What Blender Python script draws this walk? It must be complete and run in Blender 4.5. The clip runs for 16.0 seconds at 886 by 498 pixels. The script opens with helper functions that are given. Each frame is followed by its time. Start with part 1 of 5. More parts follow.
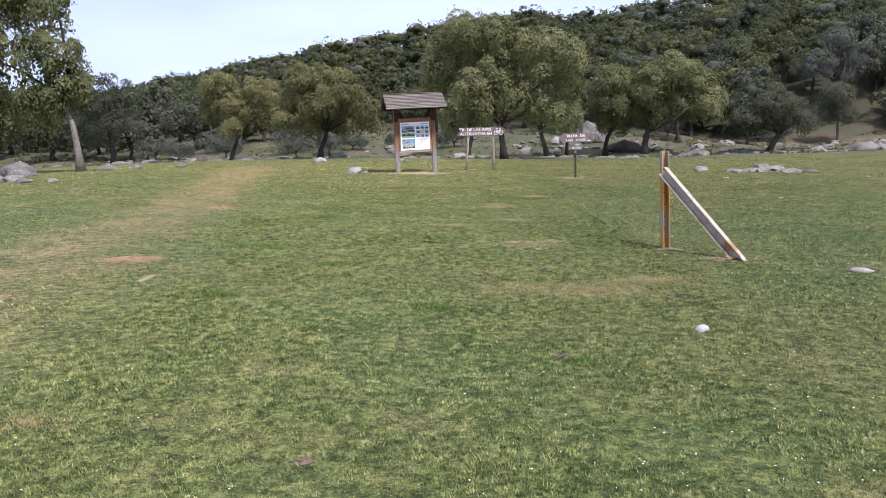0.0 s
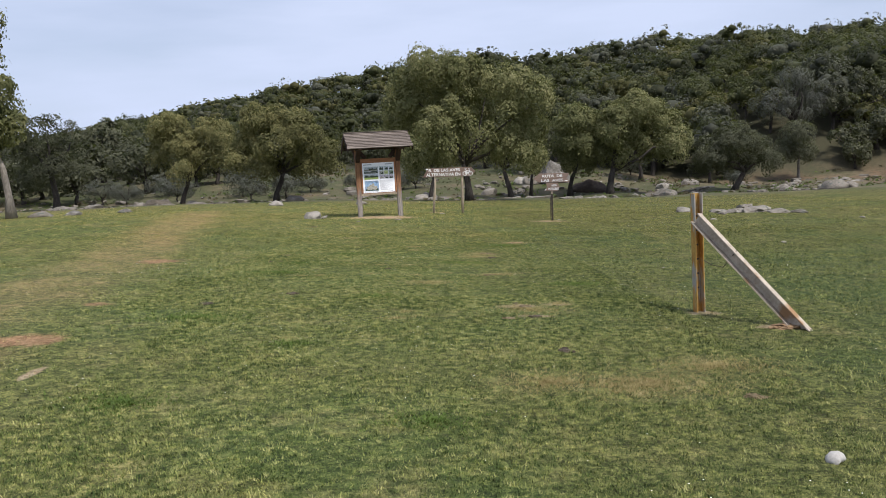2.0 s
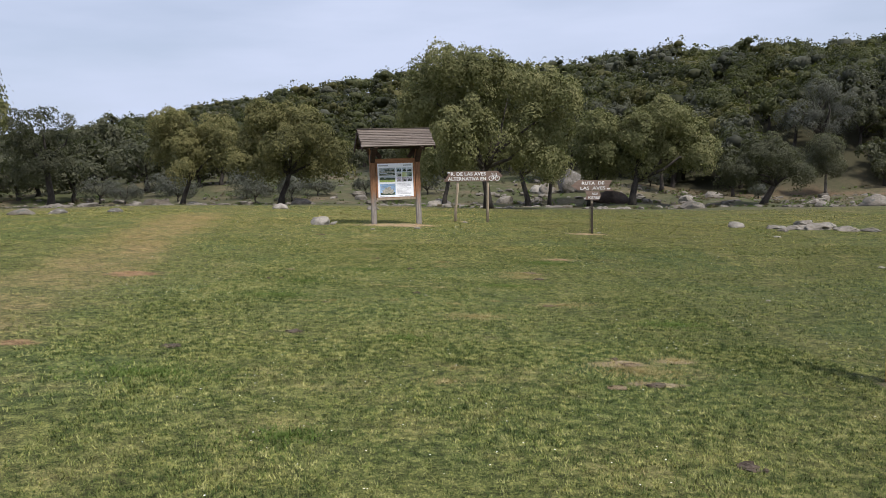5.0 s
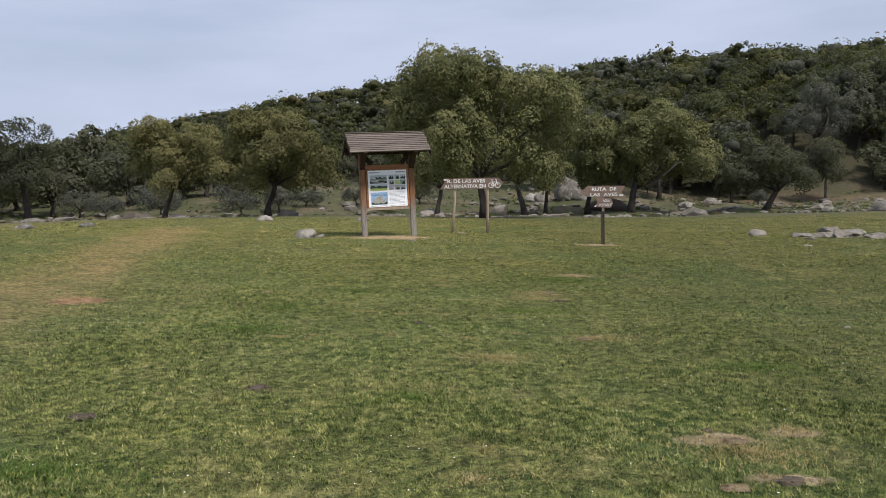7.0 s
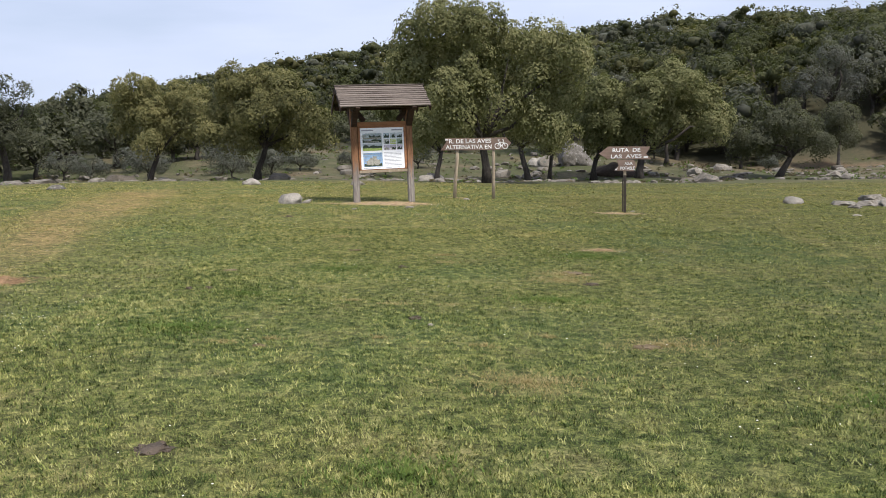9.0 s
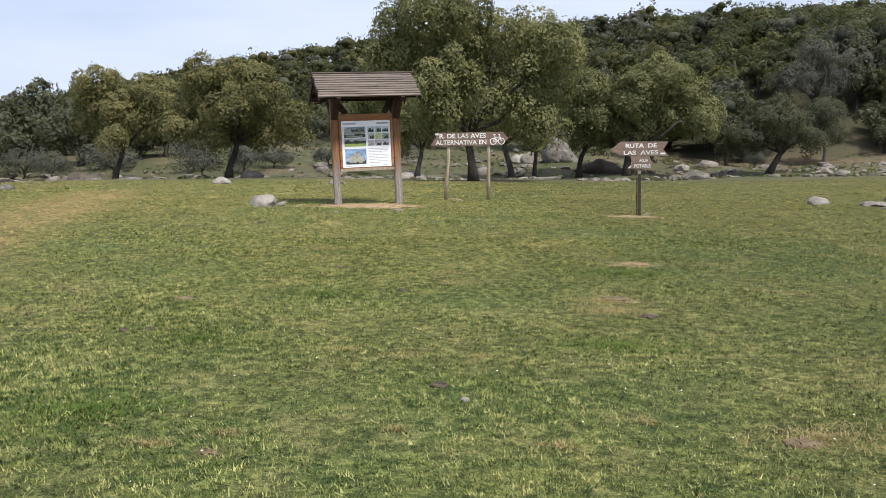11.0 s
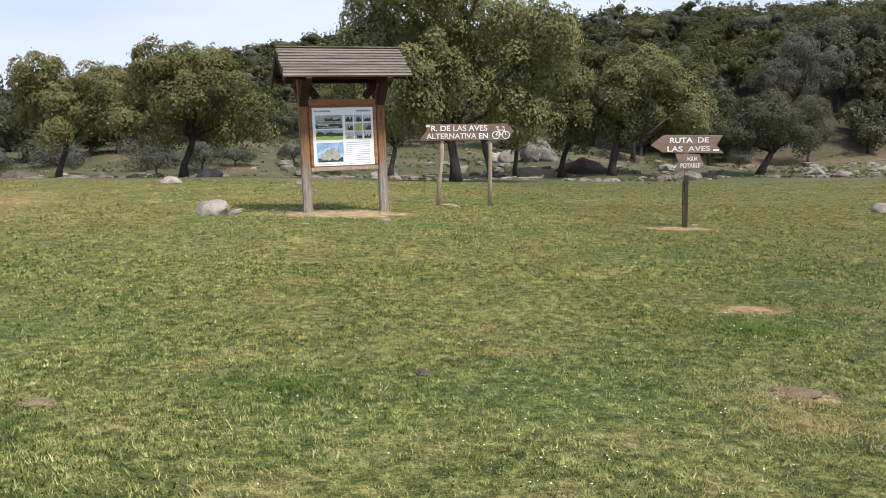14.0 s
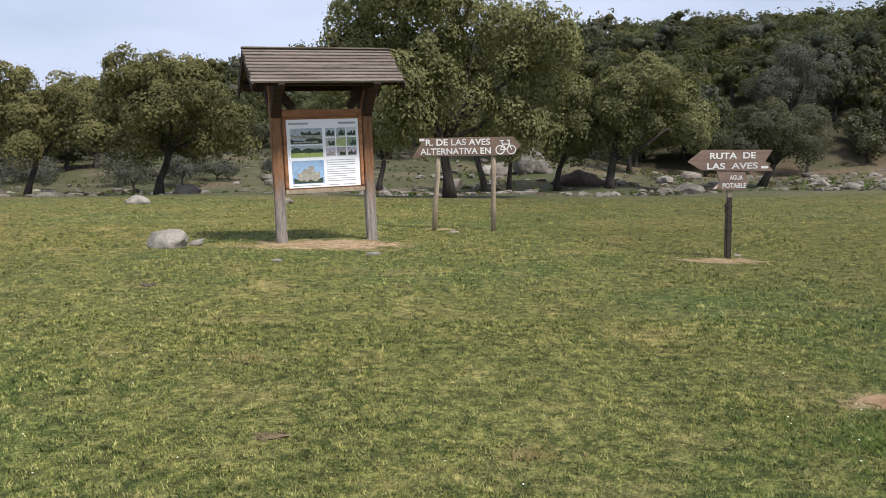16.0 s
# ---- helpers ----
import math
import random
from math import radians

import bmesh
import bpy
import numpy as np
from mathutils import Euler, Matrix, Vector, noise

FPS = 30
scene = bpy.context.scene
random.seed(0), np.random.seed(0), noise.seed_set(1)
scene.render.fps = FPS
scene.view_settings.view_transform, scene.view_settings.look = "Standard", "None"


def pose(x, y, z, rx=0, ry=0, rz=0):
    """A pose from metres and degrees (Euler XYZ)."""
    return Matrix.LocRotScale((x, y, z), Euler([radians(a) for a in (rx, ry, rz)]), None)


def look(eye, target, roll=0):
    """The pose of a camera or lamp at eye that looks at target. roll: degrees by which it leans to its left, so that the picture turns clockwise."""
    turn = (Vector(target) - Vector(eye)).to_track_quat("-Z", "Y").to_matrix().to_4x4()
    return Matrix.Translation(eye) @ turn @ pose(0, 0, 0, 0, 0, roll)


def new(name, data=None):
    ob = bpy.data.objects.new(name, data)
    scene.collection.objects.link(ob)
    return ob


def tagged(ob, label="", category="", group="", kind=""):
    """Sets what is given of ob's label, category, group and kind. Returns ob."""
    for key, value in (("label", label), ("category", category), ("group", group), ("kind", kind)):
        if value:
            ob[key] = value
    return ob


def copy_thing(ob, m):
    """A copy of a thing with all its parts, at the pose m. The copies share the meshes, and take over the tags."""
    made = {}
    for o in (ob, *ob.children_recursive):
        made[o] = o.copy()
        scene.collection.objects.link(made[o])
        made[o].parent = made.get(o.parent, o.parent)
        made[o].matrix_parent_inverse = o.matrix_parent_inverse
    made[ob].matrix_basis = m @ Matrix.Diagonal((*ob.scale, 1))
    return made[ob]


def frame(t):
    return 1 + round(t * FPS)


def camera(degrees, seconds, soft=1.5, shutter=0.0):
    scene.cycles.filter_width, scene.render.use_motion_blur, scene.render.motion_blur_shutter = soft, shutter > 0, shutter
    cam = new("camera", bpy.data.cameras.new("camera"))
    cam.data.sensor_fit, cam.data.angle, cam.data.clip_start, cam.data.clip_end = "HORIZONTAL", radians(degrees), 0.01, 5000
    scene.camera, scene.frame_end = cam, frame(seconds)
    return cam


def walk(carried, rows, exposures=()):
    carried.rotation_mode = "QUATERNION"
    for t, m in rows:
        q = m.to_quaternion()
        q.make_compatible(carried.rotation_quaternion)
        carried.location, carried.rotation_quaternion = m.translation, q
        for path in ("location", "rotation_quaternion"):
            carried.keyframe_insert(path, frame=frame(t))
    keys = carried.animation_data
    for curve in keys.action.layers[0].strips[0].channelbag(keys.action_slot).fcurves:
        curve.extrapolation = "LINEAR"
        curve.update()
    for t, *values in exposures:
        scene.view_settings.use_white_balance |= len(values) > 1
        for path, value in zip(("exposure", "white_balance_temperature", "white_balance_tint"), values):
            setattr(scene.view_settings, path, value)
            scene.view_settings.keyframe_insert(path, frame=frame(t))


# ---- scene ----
cam = camera(56.1, 16.0, soft=0.8)
PATH = [
    (0, (1.093, 0.39, 1.727), (0.971, 2.365, 1.437), -2.9),
    (0.5, (0.956, 1.021, 1.72), (0.82, 3.003, 1.488), -2.8),
    (1, (0.863, 1.57, 1.715), (0.765, 3.554, 1.486), -3.6),
    (1.5, (0.745, 2.206, 1.715), (0.679, 4.195, 1.513), -2.9),
    (2, (0.676, 2.79, 1.722), (0.658, 4.78, 1.523), -3.3),
    (2.5, (0.57, 3.333, 1.738), (0.54, 5.324, 1.551), -2.4),
    (3, (0.455, 3.876, 1.74), (0.428, 5.867, 1.545), -2.8),
    (3.5, (0.359, 4.459, 1.72), (0.326, 6.449, 1.522), -2.6),
    (3.7, (0.292, 4.673, 1.72), (0.255, 6.663, 1.523), -2.0),
    (5.8, (0.046, 6.835, 1.543), (0.023, 8.827, 1.369), -2.0),
    (6, (0.02, 7.054, 1.538), (-0.003, 9.047, 1.365), -2.9),
    (6.5, (-0.082, 7.599, 1.532), (-0.09, 9.592, 1.361), -3.4),
    (7, (-0.114, 8.146, 1.539), (-0.12, 10.139, 1.38), -2.5),
    (7.5, (-0.17, 8.808, 1.485), (-0.167, 10.797, 1.274), -1.7),
    (8, (-0.16, 9.43, 1.425), (-0.169, 11.415, 1.182), -1.8),
    (8.2, (-0.149, 9.628, 1.42), (-0.165, 11.614, 1.18), -1.9),
    (10.3, (-0.389, 12.069, 1.355), (-0.365, 14.052, 1.098), -2.5),
    (10.5, (-0.437, 12.226, 1.369), (-0.41, 14.207, 1.099), -2.0),
    (11, (-0.546, 12.816, 1.38), (-0.493, 14.8, 1.129), -2.2),
    (11.5, (-0.622, 13.386, 1.373), (-0.578, 15.372, 1.142), -2.5),
    (12, (-0.726, 13.921, 1.362), (-0.632, 15.906, 1.133), -1.1),
    (12.5, (-0.782, 14.668, 1.313), (-0.644, 16.65, 1.085), -2.2),
    (13, (-0.871, 15.211, 1.314), (-0.749, 17.193, 1.081), -2.3),
    (13.5, (-0.932, 15.797, 1.287), (-0.81, 17.776, 1.032), -2.0),
    (14, (-0.981, 16.5, 1.302), (-0.846, 18.479, 1.045), -1.9),
    (14.5, (-1.012, 17.03, 1.342), (-0.832, 19.006, 1.087), -1.3),
    (15, (-0.99, 17.566, 1.371), (-0.823, 19.545, 1.135), -0.0),
    (15.5, (-1.0, 18.138, 1.398), (-0.826, 20.117, 1.165), -1.0),
    (16, (-0.954, 18.768, 1.395), (-0.792, 20.748, 1.163), -2.2),
]
EXPOSURES = [(t, stops, kelvin, 20 if t < 0.1 else 12.3) for t, stops, kelvin in ((0, 0.46, 5800), (0.5, 0.13, 6050), (1.5, 0.02, 6300), (3.5, 0.02, 6350), (6, -0.14, 6450), (7, -0.2, 6450), (8, 0.12, 6450), (10.5, 0.2, 6400), (11, 0.24, 6450), (11.5, 0.0, 6400), (12.5, 0.1, 6400), (13, 0.18, 6400), (13.5, 0.34, 6450), (14, 0.33, 6450), (14.5, 0.18, 6450), (15, 0.08, 6450), (16, 0.08, 6450))]
walk(cam, [(t, look(eye, target, roll)) for t, eye, target, roll in PATH], EXPOSURES)


# ---- world, sun ----
SUN_EL, SUN_AZ = 57.0, 138.0      # degrees up, and clockwise from north (+y)
world = bpy.data.worlds.new("world")
scene.world = world
world.use_nodes = True
wt = world.node_tree
wt.nodes.clear()
w_out = wt.nodes.new("ShaderNodeOutputWorld")
w_bg = wt.nodes.new("ShaderNodeBackground")
w_sky = wt.nodes.new("ShaderNodeTexSky")
w_sky.sky_type, w_sky.sun_disc = "NISHITA", False
w_sky.sun_elevation, w_sky.sun_rotation = radians(SUN_EL), radians(SUN_AZ)
w_sky.dust_density = 1.5
w_co = wt.nodes.new("ShaderNodeTexCoord")
w_map = wt.nodes.new("ShaderNodeMapping")
w_map.inputs["Scale"].default_value = (1.0, 1.0, 5.0)
w_no = wt.nodes.new("ShaderNodeTexNoise")
w_no.inputs["Scale"].default_value, w_no.inputs["Detail"].default_value = 2.2, 5.0
w_no.inputs["Roughness"].default_value = 0.5
w_ramp = wt.nodes.new("ShaderNodeMapRange")
w_ramp.inputs["From Min"].default_value, w_ramp.inputs["From Max"].default_value = 0.25, 0.62
w_ramp.inputs["To Min"].default_value, w_ramp.inputs["To Max"].default_value = 0.5, 1.0
w_mix = wt.nodes.new("ShaderNodeMix")
w_mix.data_type = "RGBA"
w_mix.inputs["B"].default_value = (6.5, 7.35, 9.3, 1)   # thin high cloud
wt.links.new(w_co.outputs["Generated"], w_map.inputs["Vector"])
wt.links.new(w_map.outputs["Vector"], w_no.inputs["Vector"])
wt.links.new(w_no.outputs["Fac"], w_ramp.inputs["Value"])
wt.links.new(w_ramp.outputs["Result"], w_mix.inputs["Factor"])
wt.links.new(w_sky.outputs["Color"], w_mix.inputs["A"])
wt.links.new(w_mix.outputs["Result"], w_bg.inputs["Color"])
w_bg.inputs["Strength"].default_value = 0.10
wt.links.new(w_bg.outputs["Background"], w_out.inputs["Surface"])

sun = new("sun", bpy.data.lights.new("sun", "SUN"))
sun.data.energy, sun.data.angle, sun.data.color = 4.3, radians(8.0), (1.0, 0.95, 0.86)
az, el = radians(SUN_AZ), radians(SUN_EL)
sun.matrix_world = look((math.sin(az) * math.cos(el) * 50, math.cos(az) * math.cos(el) * 50, math.sin(el) * 50), (0, 0, 0))


# ---- terrain ----
def sm(a, b, v):
    k = np.clip((np.asarray(v, float) - a) / (b - a), 0, 1)
    return k * k * (3 - 2 * k)


def ridge(x):
    """How far off the crest of the hill is."""
    return np.clip(290 - 0.65 * np.asarray(x, float), 215, 360)


def hill_foot(x):
    """Where the hill begins to rise: nearer on the eastern side."""
    return 88 + 50 * sm(22, -14, x)


def height(x, y):
    """The lie of the land: a pasture that leans a little, a dip, a crest, a hollow and a wooded hill."""
    x, y = np.asarray(x, float), np.asarray(y, float)
    z = -0.052 * 14 * np.tanh(x / 14) - 0.22 * np.exp(-((y - 22) / 5) ** 2)
    z = z - 0.08 * np.exp(-((x - 4.6) / 2.5) ** 2 - ((y - 30) / 2.5) ** 2)
    z = z - 0.15 * sm(34, 46, y) - 0.95 * sm(46, 72, y)
    far = ridge(x)
    xc = np.clip(x * 222 / far, -160, 190)
    top = (25.3 + 0.115 * xc - 0.0006 * xc * xc) * far / 222
    foot = hill_foot(x)
    u = np.clip((y - foot) / (far - foot), 0, 1)
    z = z + top * (0.08 * sm(64, 96, y) * sm(30, 10, x) + 0.92 * (0.5 * u + 0.5 * u * u * (3 - 2 * u)))
    z = z + 6.9 * sm(88, 106, y) * sm(190, 140, y) * sm(22, 46, x)      # a steep spur on the eastern side
    z = z - 0.7 * top * sm(0, 1, (y - far - 6) / 200)
    near = np.exp(-((y - 10) / 40) ** 2)
    return z + 0.02 * near * (np.sin(x * 1.3 + y * 0.4) * np.sin(y * 1.1 - 0.6 * x) + 0.5 * np.sin(2.9 * x + 1.7) * np.sin(2.3 * y))


def gz(x, y):
    return float(height(x, y))


def track(y):
    """Where the worn cart track runs."""
    return -2.2 - 0.17 * y


BARE = [(-1.7, 31.25, 1.4, 0.75), (3.85, 30.0, 0.75, 0.36), (2.32, 23.72, 0.36, 0.2), (3.62, 12.5, 0.22, 0.14), (4.2, 11.6, 0.3, 0.18),
        (0.2, 34.0, 0.4, 0.2), (-3.75, 11.2, 0.5, 0.34), (-3.99, 13.53, 0.26, 0.16), (-2.97, 9.8, 0.07, 0.3), (-5.4, 20.0, 0.6, 0.5),
        (1.5, 13.05, 0.32, 0.15), (1.98, 13.2, 0.22, 0.1), (1.67, 12.4, 0.26, 0.09), (1.46, 21.14, 0.28, 0.12)]


# ---- materials ----
def nodes(name):
    m = bpy.data.materials.new(name)
    m.use_nodes = True
    return m, m.node_tree, m.node_tree.nodes["Principled BSDF"]


def add(nt, kind, **values):
    n = nt.nodes.new(kind)
    for k, v in values.items():
        n.inputs[k.replace("_", " ")].default_value = v
    return n


def coords(nt):
    return nt.nodes.new("ShaderNodeTexCoord").outputs["Object"]


def noise_node(nt, vec, scale, detail=4, rough=0.55):
    n = add(nt, "ShaderNodeTexNoise", Scale=scale, Detail=detail, Roughness=rough)
    nt.links.new(vec, n.inputs["Vector"])
    return n.outputs["Fac"]


def ramp(nt, fac, stops):
    n = nt.nodes.new("ShaderNodeValToRGB")
    e = n.color_ramp.elements
    while len(e) < len(stops):
        e.new(0.5)
    for el_, (p, c) in zip(e, stops):
        el_.position, el_.color = p, (*c, 1)
    nt.links.new(fac, n.inputs["Fac"])
    return n.outputs["Color"]


def mix(nt, fac, a, b, mode="MIX"):
    n = nt.nodes.new("ShaderNodeMix")
    n.data_type, n.blend_type = "RGBA", mode
    for v, k in ((fac, "Factor"), (a, "A"), (b, "B")):
        if isinstance(v, (int, float)):
            n.inputs[k].default_value = v
        elif isinstance(v, tuple):
            n.inputs[k].default_value = (*v, 1)
        else:
            nt.links.new(v, n.inputs[k])
    return n.outputs["Result"]


def maths(nt, op, a, b=0.0, c=0.0, clamp=False):
    n = nt.nodes.new("ShaderNodeMath")
    n.operation, n.use_clamp = op, clamp
    for k, v in enumerate((a, b, c)):
        if isinstance(v, (int, float)):
            n.inputs[k].default_value = v
        else:
            nt.links.new(v, n.inputs[k])
    return n.outputs[0]


def smooth(nt, v, lo, hi, a=0.0, b=1.0):
    n = nt.nodes.new("ShaderNodeMapRange")
    n.interpolation_type = "SMOOTHSTEP"
    nt.links.new(v, n.inputs["Value"])
    for k, val in (("From Min", lo), ("From Max", hi), ("To Min", a), ("To Max", b)):
        n.inputs[k].default_value = val
    return n.outputs["Result"]


def relief(nt, bsdf, fac, strength, distance):
    n = add(nt, "ShaderNodeBump", Strength=strength, Distance=distance)
    nt.links.new(fac, n.inputs["Height"])
    nt.links.new(n.outputs["Normal"], bsdf.inputs["Normal"])


def simple(name, a, b, scale, rough=0.8, metal=0.0, bump=0.3, depth=0.01, stretch=(1, 1, 1), spots=None, spot_scale=3.0, spot_at=0.6):
    """Two-tone noise at two scales with relief; spots adds stains of a third colour."""
    m, nt, p = nodes(name)
    mp = add(nt, "ShaderNodeMapping", Scale=stretch)
    nt.links.new(coords(nt), mp.inputs["Vector"])
    v = mp.outputs["Vector"]
    n1, n2 = noise_node(nt, v, scale, 6), noise_node(nt, v, scale * 6, 4)
    f = maths(nt, "MULTIPLY_ADD", n2, 0.45, maths(nt, "MULTIPLY", n1, 0.6))
    col = ramp(nt, f, [(0.34, a), (0.7, b)])
    if spots:
        s_ = smooth(nt, noise_node(nt, v, spot_scale, 5), spot_at, spot_at + 0.09)
        col = mix(nt, s_, col, spots)
    info = nt.nodes.new("ShaderNodeObjectInfo")
    hue = add(nt, "ShaderNodeHueSaturation")
    nt.links.new(maths(nt, "MULTIPLY_ADD", info.outputs["Random"], 0.3, 0.85), hue.inputs["Value"])
    nt.links.new(col, hue.inputs["Color"])
    nt.links.new(hue.outputs["Color"], p.inputs["Base Color"])
    p.inputs["Roughness"].default_value, p.inputs["Metallic"].default_value = rough, metal
    p.inputs["Specular IOR Level"].default_value = 0.3
    relief(nt, p, f, bump, depth)
    return m


def earth_masks(nt, v):
    """Bare-ground factor: the worn track, trodden spots and random thin places."""
    sep = nt.nodes.new("ShaderNodeSeparateXYZ")
    nt.links.new(v, sep.inputs["Vector"])
    x, y = sep.outputs["X"], sep.outputs["Y"]
    wob = noise_node(nt, v, 0.9, 4)
    off = maths(nt, "ABSOLUTE", maths(nt, "ADD", maths(nt, "MULTIPLY_ADD", y, 0.17, 2.2), maths(nt, "MULTIPLY_ADD", wob, 1.6, x)))
    tr = maths(nt, "MULTIPLY", smooth(nt, off, 0.2, 1.7, 0.5, 0.0), smooth(nt, y, 33, 40, 1.0, 0.0))
    bare, frayed = None, maths(nt, "MULTIPLY_ADD", noise_node(nt, v, 3.4, 5, 0.7), 2.0, -0.95)
    for bx, by, rx, ry in BARE:
        dx = maths(nt, "DIVIDE", maths(nt, "SUBTRACT", x, bx), rx)
        dy = maths(nt, "DIVIDE", maths(nt, "SUBTRACT", y, by), ry)
        d = maths(nt, "SQRT", maths(nt, "ADD", maths(nt, "MULTIPLY", dx, dx), maths(nt, "MULTIPLY", dy, dy)))
        d = maths(nt, "ADD", d, frayed)
        d = smooth(nt, d, 0.55, 1.1, 1.0, 0.0)
        bare = d if bare is None else maths(nt, "MAXIMUM", bare, d)
    return x, y, tr, bare


def tufts(nt, v):
    """Denser and thinner growth, a hand to a pace across."""
    wide = ramp(nt, noise_node(nt, v, 2.6, 6, 0.72), [(0.4, (0.85, 0.88, 0.85)), (0.5, (0.98, 0.98, 0.97)), (0.62, (1.12, 1.1, 1.06))])
    small = ramp(nt, noise_node(nt, v, 27.0, 3, 0.7), [(0.4, (0.72, 0.76, 0.7)), (0.52, (1.0, 1.0, 1.0)), (0.64, (1.34, 1.3, 1.2))])
    sep = nt.nodes.new("ShaderNodeSeparateXYZ")
    nt.links.new(v, sep.inputs["Vector"])
    east = maths(nt, "MULTIPLY_ADD", noise_node(nt, v, 0.35, 4), 5.0, sep.outputs["X"])
    east_tone = ramp(nt, smooth(nt, east, 1.2, 7.5), [(0.0, (1.04, 1.04, 1.0)), (1.0, (0.8, 0.81, 0.75))])   # darker turf to the east
    crest_tone = ramp(nt, smooth(nt, sep.outputs["Y"], 17.0, 36.0), [(0.0, (1.0, 1.0, 1.0)), (1.0, (1.32, 1.17, 1.1))])   # lighter and yellower towards the crest
    return mix(nt, 1.0, mix(nt, 1.0, mix(nt, 1.0, wide, small, "MULTIPLY"), east_tone, "MULTIPLY"), crest_tone, "MULTIPLY")


def yellowed(nt, v):
    """Grazed and yellowed places in the turf, a few hands across."""
    return smooth(nt, noise_node(nt, v, 1.9, 7, 0.75), 0.5, 0.65, 0.0, 0.24)


def ground_material():
    m, nt, p = nodes("pasture")
    v = coords(nt)
    x, y, tr, bare = earth_masks(nt, v)
    fine = noise_node(nt, v, 45, 7, 0.75)
    coarse = noise_node(nt, v, 9, 6, 0.7)
    mid = noise_node(nt, v, 1.1, 5, 0.6)
    big = noise_node(nt, v, 0.22, 4)
    grain = noise_node(nt, v, 150, 3, 0.6)
    both = maths(nt, "MULTIPLY_ADD", grain, 0.4, maths(nt, "MULTIPLY_ADD", coarse, 0.4, maths(nt, "MULTIPLY", fine, 0.4)))
    # darkest stops: dark thatch, plus shade between blades put into the colour
    grass = ramp(nt, both, [(0.52, (0.02, 0.024, 0.009)), (0.6, (0.075, 0.085, 0.026)), (0.68, (0.2, 0.2, 0.07))])
    lush = ramp(nt, both, [(0.52, (0.016, 0.026, 0.009)), (0.6, (0.052, 0.075, 0.022)), (0.68, (0.14, 0.165, 0.052))])
    grass = mix(nt, smooth(nt, big, 0.45, 0.6), grass, lush)
    dry = ramp(nt, both, [(0.5, (0.085, 0.065, 0.03)), (0.6, (0.21, 0.175, 0.08)), (0.71, (0.38, 0.31, 0.18))])
    thin = smooth(nt, maths(nt, "MULTIPLY_ADD", coarse, 0.3, mid), 0.66, 0.88, 0.0, 0.45)
    grass = mix(nt, thin, grass, dry)
    grass = mix(nt, yellowed(nt, v), grass, dry)
    soil = ramp(nt, both, [(0.5, (0.1, 0.068, 0.035)), (0.6, (0.22, 0.16, 0.085)), (0.71, (0.5, 0.3, 0.17))])
    dirt = maths(nt, "MULTIPLY", tr, smooth(nt, maths(nt, "MULTIPLY_ADD", coarse, 0.5, mid), 0.55, 0.9, 0.25, 1.0))
    col = mix(nt, dirt, grass, soil)
    pale = ramp(nt, both, [(0.5, (0.14, 0.095, 0.064)), (0.6, (0.28, 0.208, 0.148)), (0.71, (0.46, 0.375, 0.29))])
    pale = mix(nt, smooth(nt, x, -3.3, -2.9, 1.0, 0.0), pale, mix(nt, 1.0, pale, (0.82, 0.62, 0.52), "MULTIPLY"))   # redder soil on the track
    col = mix(nt, maths(nt, "MULTIPLY", bare, 0.85), col, pale)
    col = mix(nt, 1.0, col, tufts(nt, v), "MULTIPLY")
    # beyond the crest: leaf litter, brown earth and sparse green
    side = smooth(nt, maths(nt, "MULTIPLY_ADD", maths(nt, "SUBTRACT", y, 60.0), 0.8, x), 25, 60, 0.0, 0.13)
    far = maths(nt, "ADD", side, noise_node(nt, v, 0.14, 7, 0.7))
    far = ramp(nt, far, [(0.36, (0.05, 0.064, 0.023)), (0.5, (0.074, 0.078, 0.036)), (0.62, (0.14, 0.11, 0.068)), (0.78, (0.16, 0.098, 0.062))])
    far = mix(nt, smooth(nt, noise_node(nt, v, 2.2, 6, 0.75), 0.45, 0.6, 0.0, 0.6), far, (0.055, 0.05, 0.03))
    far = mix(nt, smooth(nt, coarse, 0.5, 0.62, 0.0, 0.35), far, (0.15, 0.14, 0.09))
    # dark soil under the hill woods, with crown shade painted into its colour
    far = mix(nt, smooth(nt, y, 87, 95, 0.0, 0.9), far, (0.045, 0.045, 0.026))
    col = mix(nt, smooth(nt, maths(nt, "MULTIPLY_ADD", mid, 8.0, y), 46, 60), col, far)
    nt.links.new(col, p.inputs["Base Color"])
    p.inputs["Roughness"].default_value, p.inputs["Specular IOR Level"].default_value = 0.95, 0.15
    relief(nt, p, maths(nt, "MULTIPLY_ADD", mid, 0.4, both), 0.5, 0.02)
    return m


